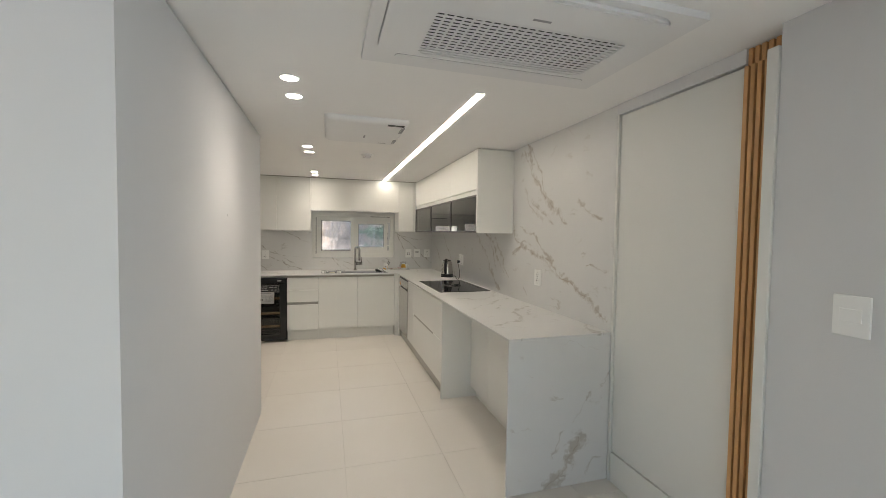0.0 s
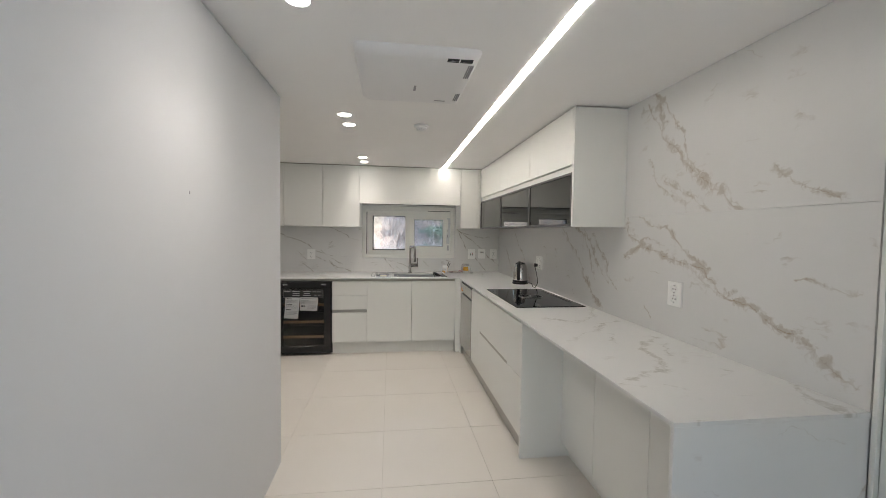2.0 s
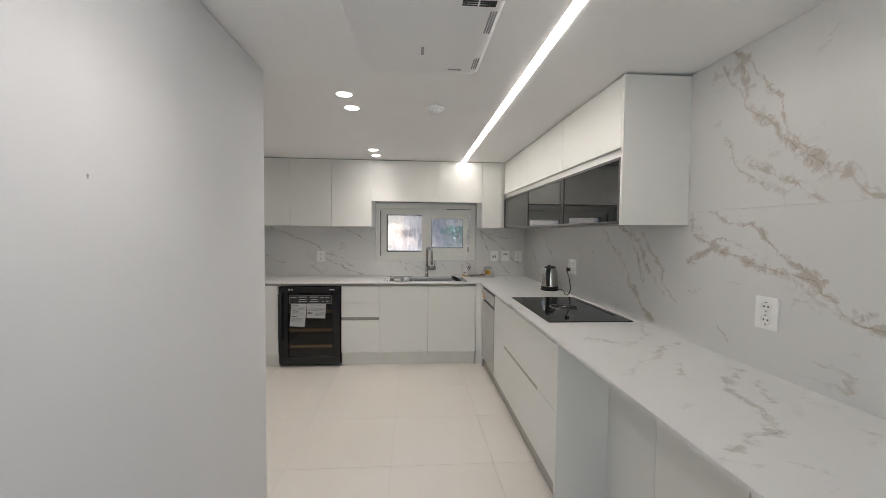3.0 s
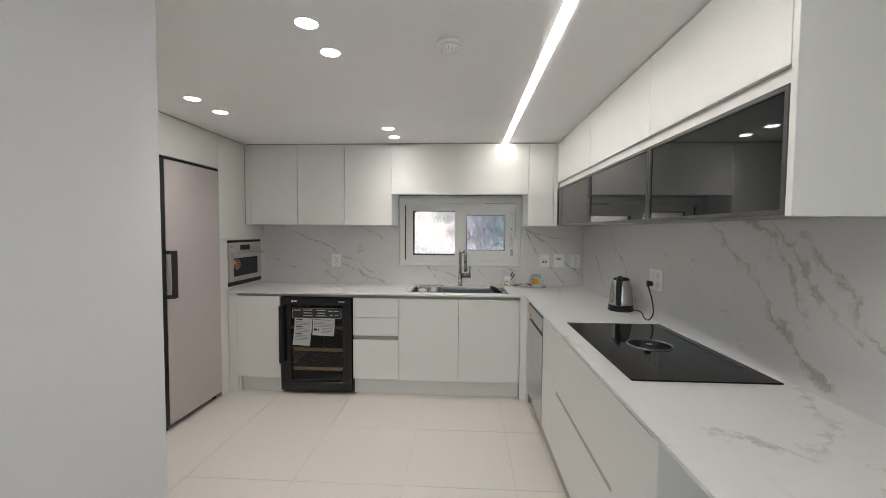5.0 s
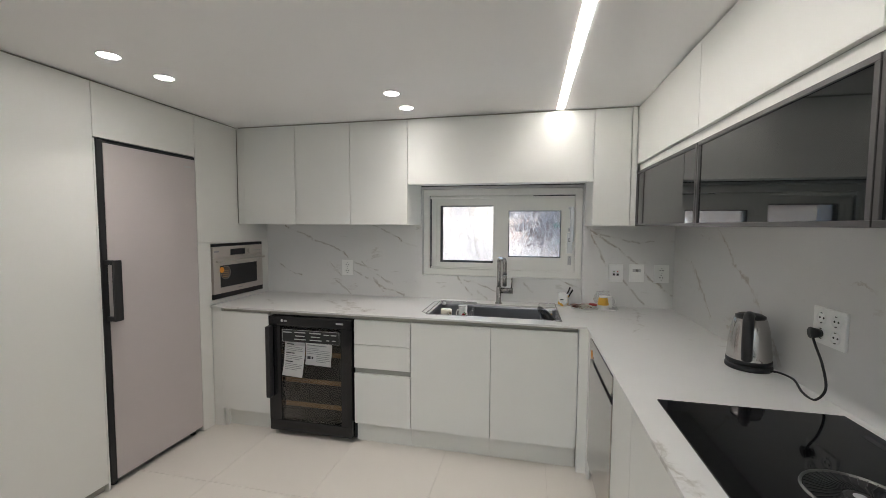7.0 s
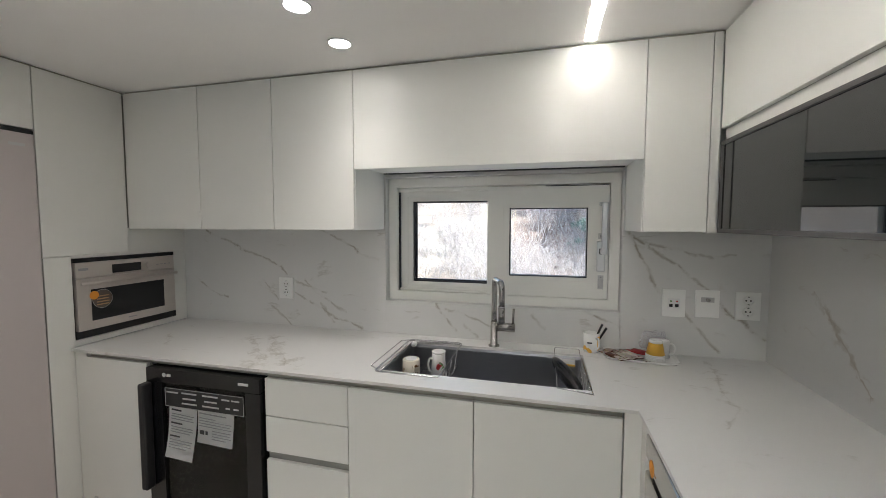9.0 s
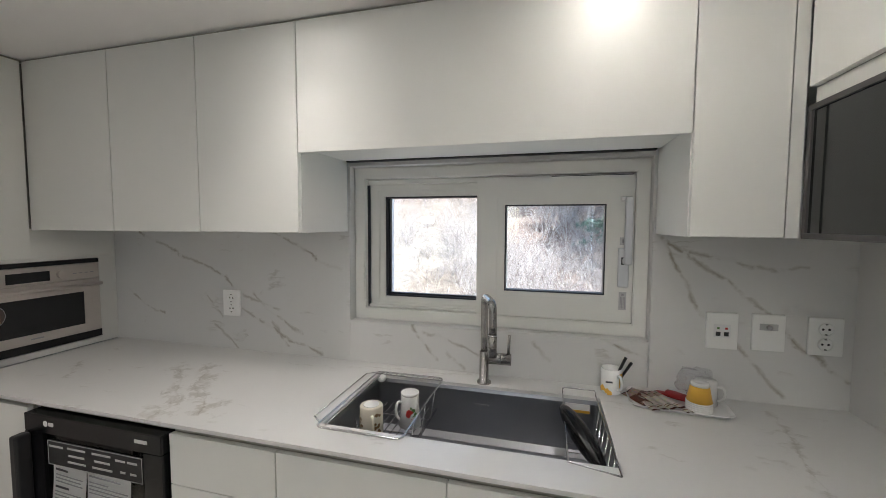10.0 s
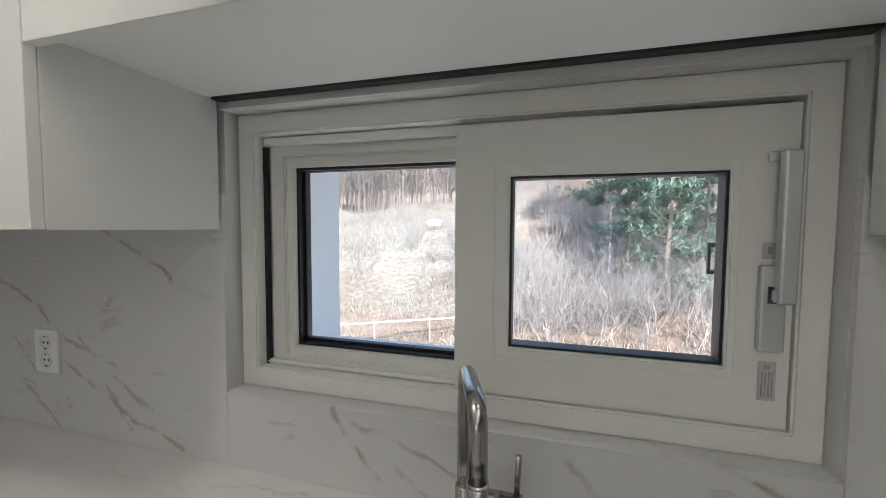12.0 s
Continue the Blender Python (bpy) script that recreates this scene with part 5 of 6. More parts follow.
def wire_basket(name, x0, x1, y0, y1, zt, zb, nx, ny, label):
    t = thing(name, ((x0 + x1) / 2, (y0 + y1) / 2, zb), label, "dish rack")
    rim = [(u, v, zt) for u, v in rounded(x0, x1, y0, y1, 0.02, 4)]
    part("rim", tube(rim, 0.0034, 6, closed=True), M_WIRE, t, smooth=True)
    low = [(u, v, zb) for u, v in rounded(x0 + 0.018, x1 - 0.018, y0 + 0.035, y1 - 0.02, 0.015, 3)]
    part("lower_rim", tube(low, 0.0022, 6, closed=True), M_WIRE, t, smooth=True)
    for i in range(1, nx):
        x = x0 + (x1 - x0) * i / nx
        part("wire", tube([(x, y0, zt), (x, y0 + 0.035, zb), (x, y1 - 0.02, zb), (x, y1, zt)], 0.0021, 5), M_WIRE, t, smooth=True)
    for i in range(1, ny):
        y = y0 + (y1 - y0) * i / ny
        part("wire", tube([(x0, y, zt), (x0 + 0.018, y, zb), (x1 - 0.018, y, zb), (x1, y, zt)], 0.0021, 5), M_WIRE, t, smooth=True)
    return t


wire_basket("sink_rack", -0.055, 0.215, 5.345, 5.795, TOP + 0.0035, 0.742, 11, 4, "steel wire dish rack hung over the sink")
rack = bpy.data.objects["sink_rack"]
part("rim_bar", tube([(-0.050, 5.772, TOP + 0.0035), (0.210, 5.772, TOP + 0.0035)], 0.0022, 6), M_WIRE, rack, smooth=True)
for i in range(12):
    x = -0.035 + 0.0215 * i
    part("rim_wire", tube([(x, 5.772, TOP + 0.0045), (x, 5.795, TOP + 0.0045)], 0.0019, 5), M_WIRE, rack, smooth=True)
part("rim_bar", tube([(-0.030, 5.36, TOP + 0.0035), (-0.030, 5.785, TOP + 0.0035)], 0.0022, 6), M_WIRE, rack, smooth=True)
bm = tube([(-0.092, 5.40, TOP + 0.003), (-0.092, 5.76, TOP + 0.003)], 0.0024, 6)
add_tube(bm, [(-0.092, 5.40, TOP + 0.003), (-0.06, 5.375, TOP + 0.003)], 0.0024, 6)
add_tube(bm, [(-0.092, 5.76, TOP + 0.003), (-0.06, 5.785, TOP + 0.003)], 0.0024, 6)
tagged(part("rack_arm", bm, M_WIRE, smooth=True), "steel wire arm of the dish rack on the worktop", "rack arm")
rk = thing("sponge_rack", (0.72, 5.55, 0.70), "small steel wire rack at the end of the sink", "dish rack")
for y0, y1, x0, x1 in ((5.785, 5.785, 0.655, 0.765),):
    part("loop", tube([(x0, y0, TOP + 0.004), (x0, y0, TOP + 0.016), (x0 + 0.006, y0, TOP + 0.022), (x1 - 0.006, y0, TOP + 0.022), (x1, y0, TOP + 0.016), (x1, y0, TOP + 0.004)], 0.0024, 6), M_WIRE, rk, smooth=True)
part("rim", tube([(0.655, 5.785, TOP + 0.004), (0.655, 5.36, TOP + 0.004), (0.775, 5.33, TOP + 0.004), (0.765, 5.785, TOP + 0.004)], 0.0024, 6), M_WIRE, rk, smooth=True)
for i in range(6):
    y = 5.40 + 0.06 * i
    part("wire", tube([(0.655, y, TOP + 0.004), (0.668, y, 0.72), (0.755, y, 0.72), (0.770, y, TOP + 0.004)], 0.0021, 5), M_WIRE, rk, smooth=True)
bm = bmesh.new()
bmesh.ops.create_uvsphere(bm, u_segments=20, v_segments=10, radius=1, matrix=pose(0.700, 5.545, 0.830, 22, -38, 12) @ Matrix.Diagonal((0.030, 0.125, 0.040, 1)))
sp = thing("scrub_brush", (0.70, 5.55, 0.80), "black dish scrubber leaning in the wire rack", "scrubber")
part("body", bm, M_BLACKG, sp, smooth=True)
bm = bmesh.new()
bmesh.ops.create_uvsphere(bm, u_segments=16, v_segments=8, radius=1, matrix=pose(0.690, 5.540, 0.846, 22, -38, 12) @ Matrix.Diagonal((0.018, 0.085, 0.012, 1)))
part("inner", bm, M_BLACK, sp, smooth=True)


def mug(name, x, y, z, r, h, upside, mat, label, taper=1.0, hang=200):
    t = thing(name, (x, y, z), label, "mug")
    prof = [(r * 0.90, 0.0), (r * 0.96, 0.003), (r * 0.97, h * 0.3), (r * taper, h), (r * taper - 0.0035, h), (r * 0.97 - 0.004, h * 0.3), (r * 0.90 - 0.004, 0.006)]
    if upside:
        prof = [(a, h - b) for a, b in prof]
    part("cup", lathe((x, y, z), prof, 32), mat, t, smooth=True)
    a = radians(hang)
    c, s = math.cos(a), math.sin(a)
    pts = [(x + c * q, y + s * q, z + h * k) for q, k in ((r * 0.96, 0.78), (r * 1.35, 0.80), (r * 1.55, 0.62), (r * 1.5, 0.40), (r * 1.25, 0.26), (r * 0.95, 0.22))]
    part("handle", tube(smooth_line(pts, 5), 0.0048, 8), mat, t, smooth=True)
    return t


m1 = mug("mug", 0.045, 5.515, 0.7455, 0.039, 0.110, True, M_CREAM, "cream mug upside down in the dish rack", 1.0, 300)
part("foot_ring", lathe((0.045, 5.515, 0.7455 + 0.110), [(0.026, 0.0), (0.026, 0.002), (0.022, 0.002)], 24), M_CERAMIC, m1, smooth=True)
rng = random.Random(9)


def speckle(t, x, y, z, r, h, a0, a1, mat, n, size):
    """Printed spots that follow the side of a cup."""
    for _ in range(n):
        a = radians(rng.uniform(a0, a1))
        hh = z + rng.uniform(0.2, 0.8) * h
        s = size * rng.uniform(0.6, 1.4)
        bm = bmesh.new()
        bmesh.ops.create_icosphere(bm, subdivisions=1, radius=s, matrix=Matrix.Translation((x + (r + 0.0004) * math.cos(a), y + (r + 0.0004) * math.sin(a), hh)) @ Matrix.Rotation(a, 4, "Z") @ Matrix.Diagonal((0.08, 1, rng.uniform(0.7, 1.5), 1)))
        part("print", bm, mat, t)


speckle(m1, 0.045, 5.515, 0.7455, 0.0381, 0.110, 195, 262, M_BROWN, 14, 0.006)
speckle(m1, 0.045, 5.515, 0.7455, 0.0381, 0.110, 310, 350, M_BROWN, 9, 0.006)
m2 = mug("mug", 0.140, 5.625, 0.7455, 0.032, 0.108, True, M_CERAMIC, "white mug with red flowers upside down in the dish rack", 1.22, 215)
part("foot_ring", lathe((0.140, 5.625, 0.7455 + 0.108), [(0.0255, -0.004), (0.0315, 0.003), (0.0320, 0.009), (0.0270, 0.010)], 24), M_CERAMIC, m2, smooth=True)
speckle(m2, 0.140, 5.625, 0.7455, 0.0342, 0.075, 278, 312, M_RED, 12, 0.0075)
speckle(m2, 0.140, 5.625, 0.7455, 0.0335, 0.095, 255, 330, M_LEAFG, 8, 0.006)
bm = bmesh.new()
bmesh.ops.create_icosphere(bm, subdivisions=2, radius=1, matrix=Matrix.Translation((-0.022, 5.755, TOP - 0.006)) @ Matrix.Diagonal((0.016, 0.022, 0.014, 1)))
tagged(part("sink_tissue", bm, M_PAPER), "crumpled white tissue at the rack corner", "tissue")

# ---- beside the sink ----
m3 = mug("mug", 0.822, 5.846, TOP, 0.036, 0.088, False, M_CERAMIC, "white and yellow mug holding two black spoons", 1.0, 300)
speckle(m3, 0.822, 5.846, TOP, 0.0352, 0.03, 200, 262, M_YELLOW, 10, 0.008)
bm = lathe((0.822, 5.846, TOP), [(0.0366, 0.012), (0.0370, 0.03), (0.0372, 0.066), (0.0368, 0.075)], 48)
bmesh.ops.delete(bm, geom=[f for f in bm.faces if not (math.radians(-50) < math.atan2(f.calc_center_median().y - 5.846, f.calc_center_median().x - 0.822) < math.radians(30)) or len(f.verts) > 4], context="FACES")
part("print", bm, M_YELLOW, m3, smooth=True)
part("print", box(0.800, 0.822, 5.846 - 0.0368, 5.846 - 0.0356, TOP + 0.044, TOP + 0.050), M_INK, m3)
for dx, tip in ((0.0, (0.866, 5.830, TOP + 0.133)), (0.01, (0.884, 5.826, TOP + 0.118))):
    s = thing("spoon", (0.825 + dx, 5.848, TOP + 0.03), "black plastic spoon standing in a mug", "spoon", "spoons in the mug")
    part("stem", tube([(0.822 + dx, 5.850, TOP + 0.012), tip], 0.0038, 6, r_end=0.0052), M_BLACK, s)

TX0, TX1, TY0, TY1 = 0.868, 1.172, 5.718, 5.882
tr = thing("tray", ((TX0 + TX1) / 2, (TY0 + TY1) / 2, TOP), "white melamine serving tray with raised rim", "tray")
bm = bmesh.new()
loops = []
for inset, z in ((0.010, 0.0004), (0.0, 0.010), (0.002, 0.0118), (0.013, 0.004)):
    loops.append([bm.verts.new((u, v, TOP + z)) for u, v in rounded(TX0 + inset, TX1 - inset, TY0 + inset, TY1 - inset, 0.032, 6)])
for a, b in zip(loops[:-1], loops[1:]):
    n = len(a)
    for i in range(n):
        bm.faces.new((a[i], a[(i + 1) % n], b[(i + 1) % n], b[i]))
bm.faces.new(loops[-1]), bm.faces.new(list(reversed(loops[0])))
moved(bm, Matrix.Translation((1.018, 5.80, 0)) @ Matrix.Rotation(radians(-4), 4, "Z") @ Matrix.Translation((-1.018, -5.80, 0)))
part("dish", bm, M_CERAMIC, tr)
for i, (x, y, rot, mat, lab) in enumerate(((0.903, 5.798, 122, M_TEA, "brown"), (0.928, 5.826, 150, M_TEA, "brown"), (1.012, 5.826, 150, M_RED, "red"), (1.036, 5.812, 146, M_RED, "red"), (0.918, 5.776, 108, M_STICK, "white and brown"),
                                          (0.940, 5.778, 112, M_STICK, "white and brown"), (0.962, 5.780, 116, M_STICK, "white and brown"), (0.984, 5.782, 119, M_STICK, "white and brown"), (1.004, 5.778, 123, M_STICK, "white and brown"))):
    bm = bmesh.new()
    uv = bm.loops.layers.uv.new("UVMap")
    L, W = (0.132, 0.030) if mat is M_STICK else (0.105, 0.052)
    n = 8
    top = [[bm.verts.new((L * (k / n - 0.5), W * (j / 4 - 0.5), 0.0015 + 0.0045 * math.sin(math.pi * j / 4) * min(1.0, 2.2 * math.sin(math.pi * k / n)) + 0.0008 * math.sin(5 * k + 2 * j + i))) for j in range(5)] for k in range(n + 1)]
    for k in range(n):
        for j in range(4):
            f = bm.faces.new((top[k][j], top[k + 1][j], top[k + 1][j + 1], top[k][j + 1]))
            for lp, (a, c) in zip(f.loops, ((k, j), (k + 1, j), (k + 1, j + 1), (k, j + 1))):
                lp[uv].uv = (a / n, c / 4 * W / L)
    bmesh.ops.solidify(bm, geom=bm.faces[:], thickness=0.0012)
    moved(bm, Matrix.Translation((x, y - 0.004, TOP + 0.008 + 0.0042 * (i % 4))) @ Matrix.Rotation(radians(rot), 4, "Z") @ Matrix.Rotation(radians(7 * (i % 3 - 1)), 4, "X"))
    tagged(part("sachet", bm, mat, smooth=True), f"{lab} drink sachet lying on a tray", "sachet", "sachets on the tray")
cp = thing("paper_cup_stack", (1.075, 5.765, TOP + 0.004), "stack of yellow and white paper cups upside down", "paper cups")
part("cup", lathe((1.075, 5.765, TOP + 0.004), [(0.0365, 0.030), (0.0255, 0.088), (0.0235, 0.090), (0.0225, 0.087)], 32), M_YELLOW, cp, smooth=True)
part("cup_base", lathe((1.075, 5.765, TOP + 0.004), [(0.0275, 0.0800), (0.0263, 0.0885), (0.0240, 0.0915), (0.012, 0.0885)], 32), M_CERAMIC, cp, smooth=True)
for i in range(5):
    part("rim", lathe((1.075, 5.765, TOP + 0.004), [(0.0370, 0.006 * i), (0.0392, 0.0015 + 0.006 * i), (0.0392, 0.0040 + 0.006 * i), (0.0368, 0.0055 + 0.006 * i)], 32), M_CERAMIC, cp, smooth=True)
mug("mug", 1.112, 5.822, TOP + 0.005, 0.034, 0.080, True, M_CERAMIC, "white mug upside down on a tray", 1.0, 330)
bm = bmesh.new()
bmesh.ops.create_icosphere(bm, subdivisions=3, radius=1, matrix=Matrix.Translation((1.085, 5.835, TOP + 0.070)) @ Matrix.Diagonal((0.055, 0.035, 0.050, 1)))
for v in bm.verts:
    v.co += 0.016 * Vector(noise.noise_vector(v.co * 45)) + 0.008 * Vector(noise.noise_vector(v.co * 120))
tagged(part("plastic_bag", bm, M_FILM), "crumpled clear plastic bag behind paper cups", "plastic bag")

tagged(part("wall_scuff", moved(plate([(0.003 * math.cos(k) * (1 + 0.4 * math.sin(3 * k)), 0.006 * math.sin(k)) for k in [6.283 * i / 10 for i in range(10)]], 0.0, 0.0006), wallm("west", WEST, 2.194, 1.480)), M_GREY_INK), "tiny dark scuff mark on the wall", "scuff mark")

# ---- ceiling fittings ----
ac = thing("air_conditioner", (0.64, 1.28, CEIL), "white ceiling cassette air conditioner with a slotted grille", "air conditioner")
AZ = CEIL - 0.034
AX0, AX1, AY0, AY1 = 0.118, 1.182, 0.970, 1.621
GX_0, GX_1, GY_0, GY_1 = 0.317, 1.034, 1.165, 1.472


def ring_plate(o, i, z0, z1):
    bm = bmesh.new()
    lo = [[bm.verts.new((u, v, z)) for u, v in o] for z in (z1, z0)]
    li = [[bm.verts.new((u, v, z)) for u, v in i] for z in (z0, z1)]
    seq = lo + li
    n = len(o)
    for a, b in zip(seq[:-1], seq[1:]):
        for k in range(n):
            bm.faces.new((a[k], a[(k + 1) % n], b[(k + 1) % n], b[k]))
    bmesh.ops.recalc_face_normals(bm, faces=bm.faces)
    return bm


part("outer_frame", ring_plate(rounded(AX0, AX1, AY0, AY1, 0.004, 5), rounded(AX0 + 0.045, AX1 - 0.07, AY0 + 0.03, AY1 - 0.07, 0.10, 5), AZ + 0.010, CEIL), M_ACWHITE, ac)
fp = part("front_panel", ring_plate(rounded(AX0 + 0.048, AX1 - 0.073, AY0 + 0.033, AY1 - 0.073, 0.098, 5), rounded(GX_0, GX_1, GY_0, GY_1, 0.03, 5), AZ, CEIL - 0.004), M_ACWHITE, ac)
part("intake", box(GX_0 - 0.004, GX_1 + 0.004, GY_0 - 0.004, GY_1 + 0.004, CEIL - 0.006, CEIL - 0.0045), M_ACDARK, fp)
gr = part("grille", box(GX_0, GX_1, GY_0 - 0.002, GY_0 + 0.004, AZ + 0.002, AZ + 0.005), M_ACWHITE, fp)
nv, nh = 22, 15
for i in range(nv + 1):
    x = GX_0 + (GX_1 - GX_0) * i / nv
    part("grille_bar", box(x - 0.0040, x + 0.0040, GY_0, GY_1, AZ + 0.0032, AZ + 0.0060), M_ACWHITE, gr)
for j in range(nh):
    y = GY_0 + (GY_1 - GY_0) * (j + 0.5) / nh
    part("grille_bar", box(GX_0, GX_1, y - 0.0058, y + 0.0058, AZ + 0.0015, AZ + 0.0034, bevel=0.0006), M_ACWHITE, gr)
for x in (0.46, 0.86):
    part("clip", box(x - 0.012, x + 0.012, GY_0 - 0.002, GY_0 + 0.014, AZ - 0.001, AZ + 0.004), M_ACWHITE, fp)
part("outlet_slot", plate(rounded(AX0 + 0.12, AX1 - 0.094, AY0 + 0.048, AY0 + 0.125, 0.03, 5), AZ - 0.0006, AZ + 0.001), M_ACDARK, fp)
part("outlet_flap", plate(rounded(AX0 + 0.12, AX1 - 0.098, AY0 + 0.044, AY0 + 0.121, 0.03, 5), AZ - 0.004, AZ - 0.0008), M_ACWHITE, fp)
part("outlet_slot", plate(rounded(AX0 + 0.12, AX1 - 0.10, AY1 - 0.124, AY1 - 0.088, 0.016, 5), AZ - 0.0004, AZ + 0.001), M_GREY_INK, fp)
part("outlet_flap", plate(rounded(AX0 + 0.122, AX1 - 0.102, AY1 - 0.1225, AY1 - 0.085, 0.016, 5), AZ - 0.003, AZ - 0.0006), M_ACWHITE, fp)
part("badge", box(0.625, 0.69, GY_0 - 0.047, GY_0 - 0.036, AZ - 0.0006, AZ + 0.0006), M_GREY_INK, fp)
part("badge", box(0.945, 0.985, GY_1 + 0.022, GY_1 + 0.030, AZ - 0.0006, AZ + 0.0006), M_GREY_INK, fp)

vt = thing("ceiling_ventilator", (0.235, 2.82, CEIL), "white ceiling ventilation unit with rounded edges", "ventilator")
VX0, VX1, VY0, VY1 = -0.035, 0.506, 2.500, 3.158
bm = bmesh.new()
loops = []
for inset, z in ((0.0, 0.0), (0.002, -0.010), (0.020, -0.026), (0.055, -0.031)):
    loops.append([bm.verts.new((u, v, CEIL + z)) for u, v in rounded(VX0 + inset, VX1 - inset, VY0 + inset, VY1 - inset, 0.035, 6)])
for a, b in zip(loops[:-1], loops[1:]):
    n = len(a)
    for i in range(n):
        bm.faces.new((a[i], b[i], b[(i + 1) % n], a[(i + 1) % n]))
bm.faces.new(loops[-1])
bmesh.ops.recalc_face_normals(bm, faces=bm.faces)
vb = part("cover", bm, M_ACWHITE, vt, smooth=True)
for i in range(3):
    for x0, x1 in ((0.362, 0.412), (0.418, 0.472)):
        part("slot", box(x0, x1, 2.541 + 0.011 * i, 2.547 + 0.011 * i, CEIL - 0.0325, CEIL - 0.028), M_ACDARK, vb)
for y0, y1 in ((2.60, 2.74), (2.96, 3.06)):
    for i in range(3):
        part("slot", box(0.462 + 0.009 * i, 0.467 + 0.009 * i, y0, y1, CEIL - 0.0325, CEIL - 0.024), M_GREY_INK, vb)
part("badge", box(0.236, 0.248, 2.87, 2.94, CEIL - 0.0320, CEIL - 0.0305), M_GREY_INK, vb)
part("badge", box(0.36, 0.42, 3.07, 3.082, CEIL - 0.0320, CEIL - 0.0300), M_GREY_INK, vb)

sd = thing("smoke_detector", (0.338, 3.722, CEIL), "small round white smoke detector on the ceiling", "smoke detector")
sc = (0.338, 3.722, CEIL)
part("base", lathe(sc, [(0.052, 0.0), (0.053, -0.010), (0.048, -0.016)], 32), M_ACWHITE, sd, smooth=True)
part("head", lathe(sc, [(0.040, -0.014), (0.038, -0.026), (0.026, -0.036), (0.012, -0.039)], 32), M_ACWHITE, sd, smooth=True)
for i in range(12):
    a = 2 * math.pi * i / 12
    part("slot", tube([(sc[0] + 0.037 * math.cos(a), sc[1] + 0.037 * math.sin(a), CEIL - 0.026), (sc[0] + 0.027 * math.cos(a), sc[1] + 0.027 * math.sin(a), CEIL - 0.0355)], 0.0016, 4), M_GREY_INK, sd)
tagged(part("ceiling_hatch", box(1.00, 1.445, 0.20, 0.800, CEIL - 0.016, CEIL - 0.0005, bevel=0.004), M_ACWHITE), "white ceiling access panel near the wall", "hatch")

# ---- slatted door edge ----
sl = thing("slatted_panel", (1.52, 1.05, 0), "vertical pine slats at the edge of a sliding door", "slatted panel")
for i in range(5):
    y = 0.990 + 0.0245 * i
    part("slat", box(1.515, 1.549, y, y + 0.0165, 0.0, 2.056, bevel=0.002), M_SLAT, sl)
    part("slat_top", box(1.545, 1.572, y + 0.008, y + 0.0245, 2.057, CEIL - 0.002, bevel=0.001), M_SLAT, sl)
part("backing", box(1.549, 1.573, 0.986, 1.112, 0.0, 2.056), M_SLAT, sl)
tagged(part("door_post", box(1.459, 1.546, 0.9465, 0.984, 0.0, 2.060, bevel=0.002), M_CAB), "white sliding door edge post", "door post")


# ---- outdoors ----
def land(x, y):
    """Height of the ground outside: level by the house, then a rising slope, steeper to the east."""
    up = max(0.0, y - 18.5)
    east = 1 / (1 + math.exp(-(x - 1.0) / 4.0))
    rise = (0.25 + 0.17 * east) * up
    crest = 6.6 + 9.5 * east
    if rise > crest:
        rise = crest + 0.10 * (rise - crest)
    far = max(0.0, y - 75)
    rise += 0.34 * far - 0.00055 * far * far if far < 300 else 52.5
    wob = noise.noise((x * 0.12, y * 0.12, 0.0)) * 0.9 + noise.noise((x * 0.45, y * 0.45, 3.0)) * 0.28 + noise.noise((x * 1.3, y * 1.3, 7.0)) * 0.08
    return -3.05 + rise + wob * min(1.0, up / 4.0)


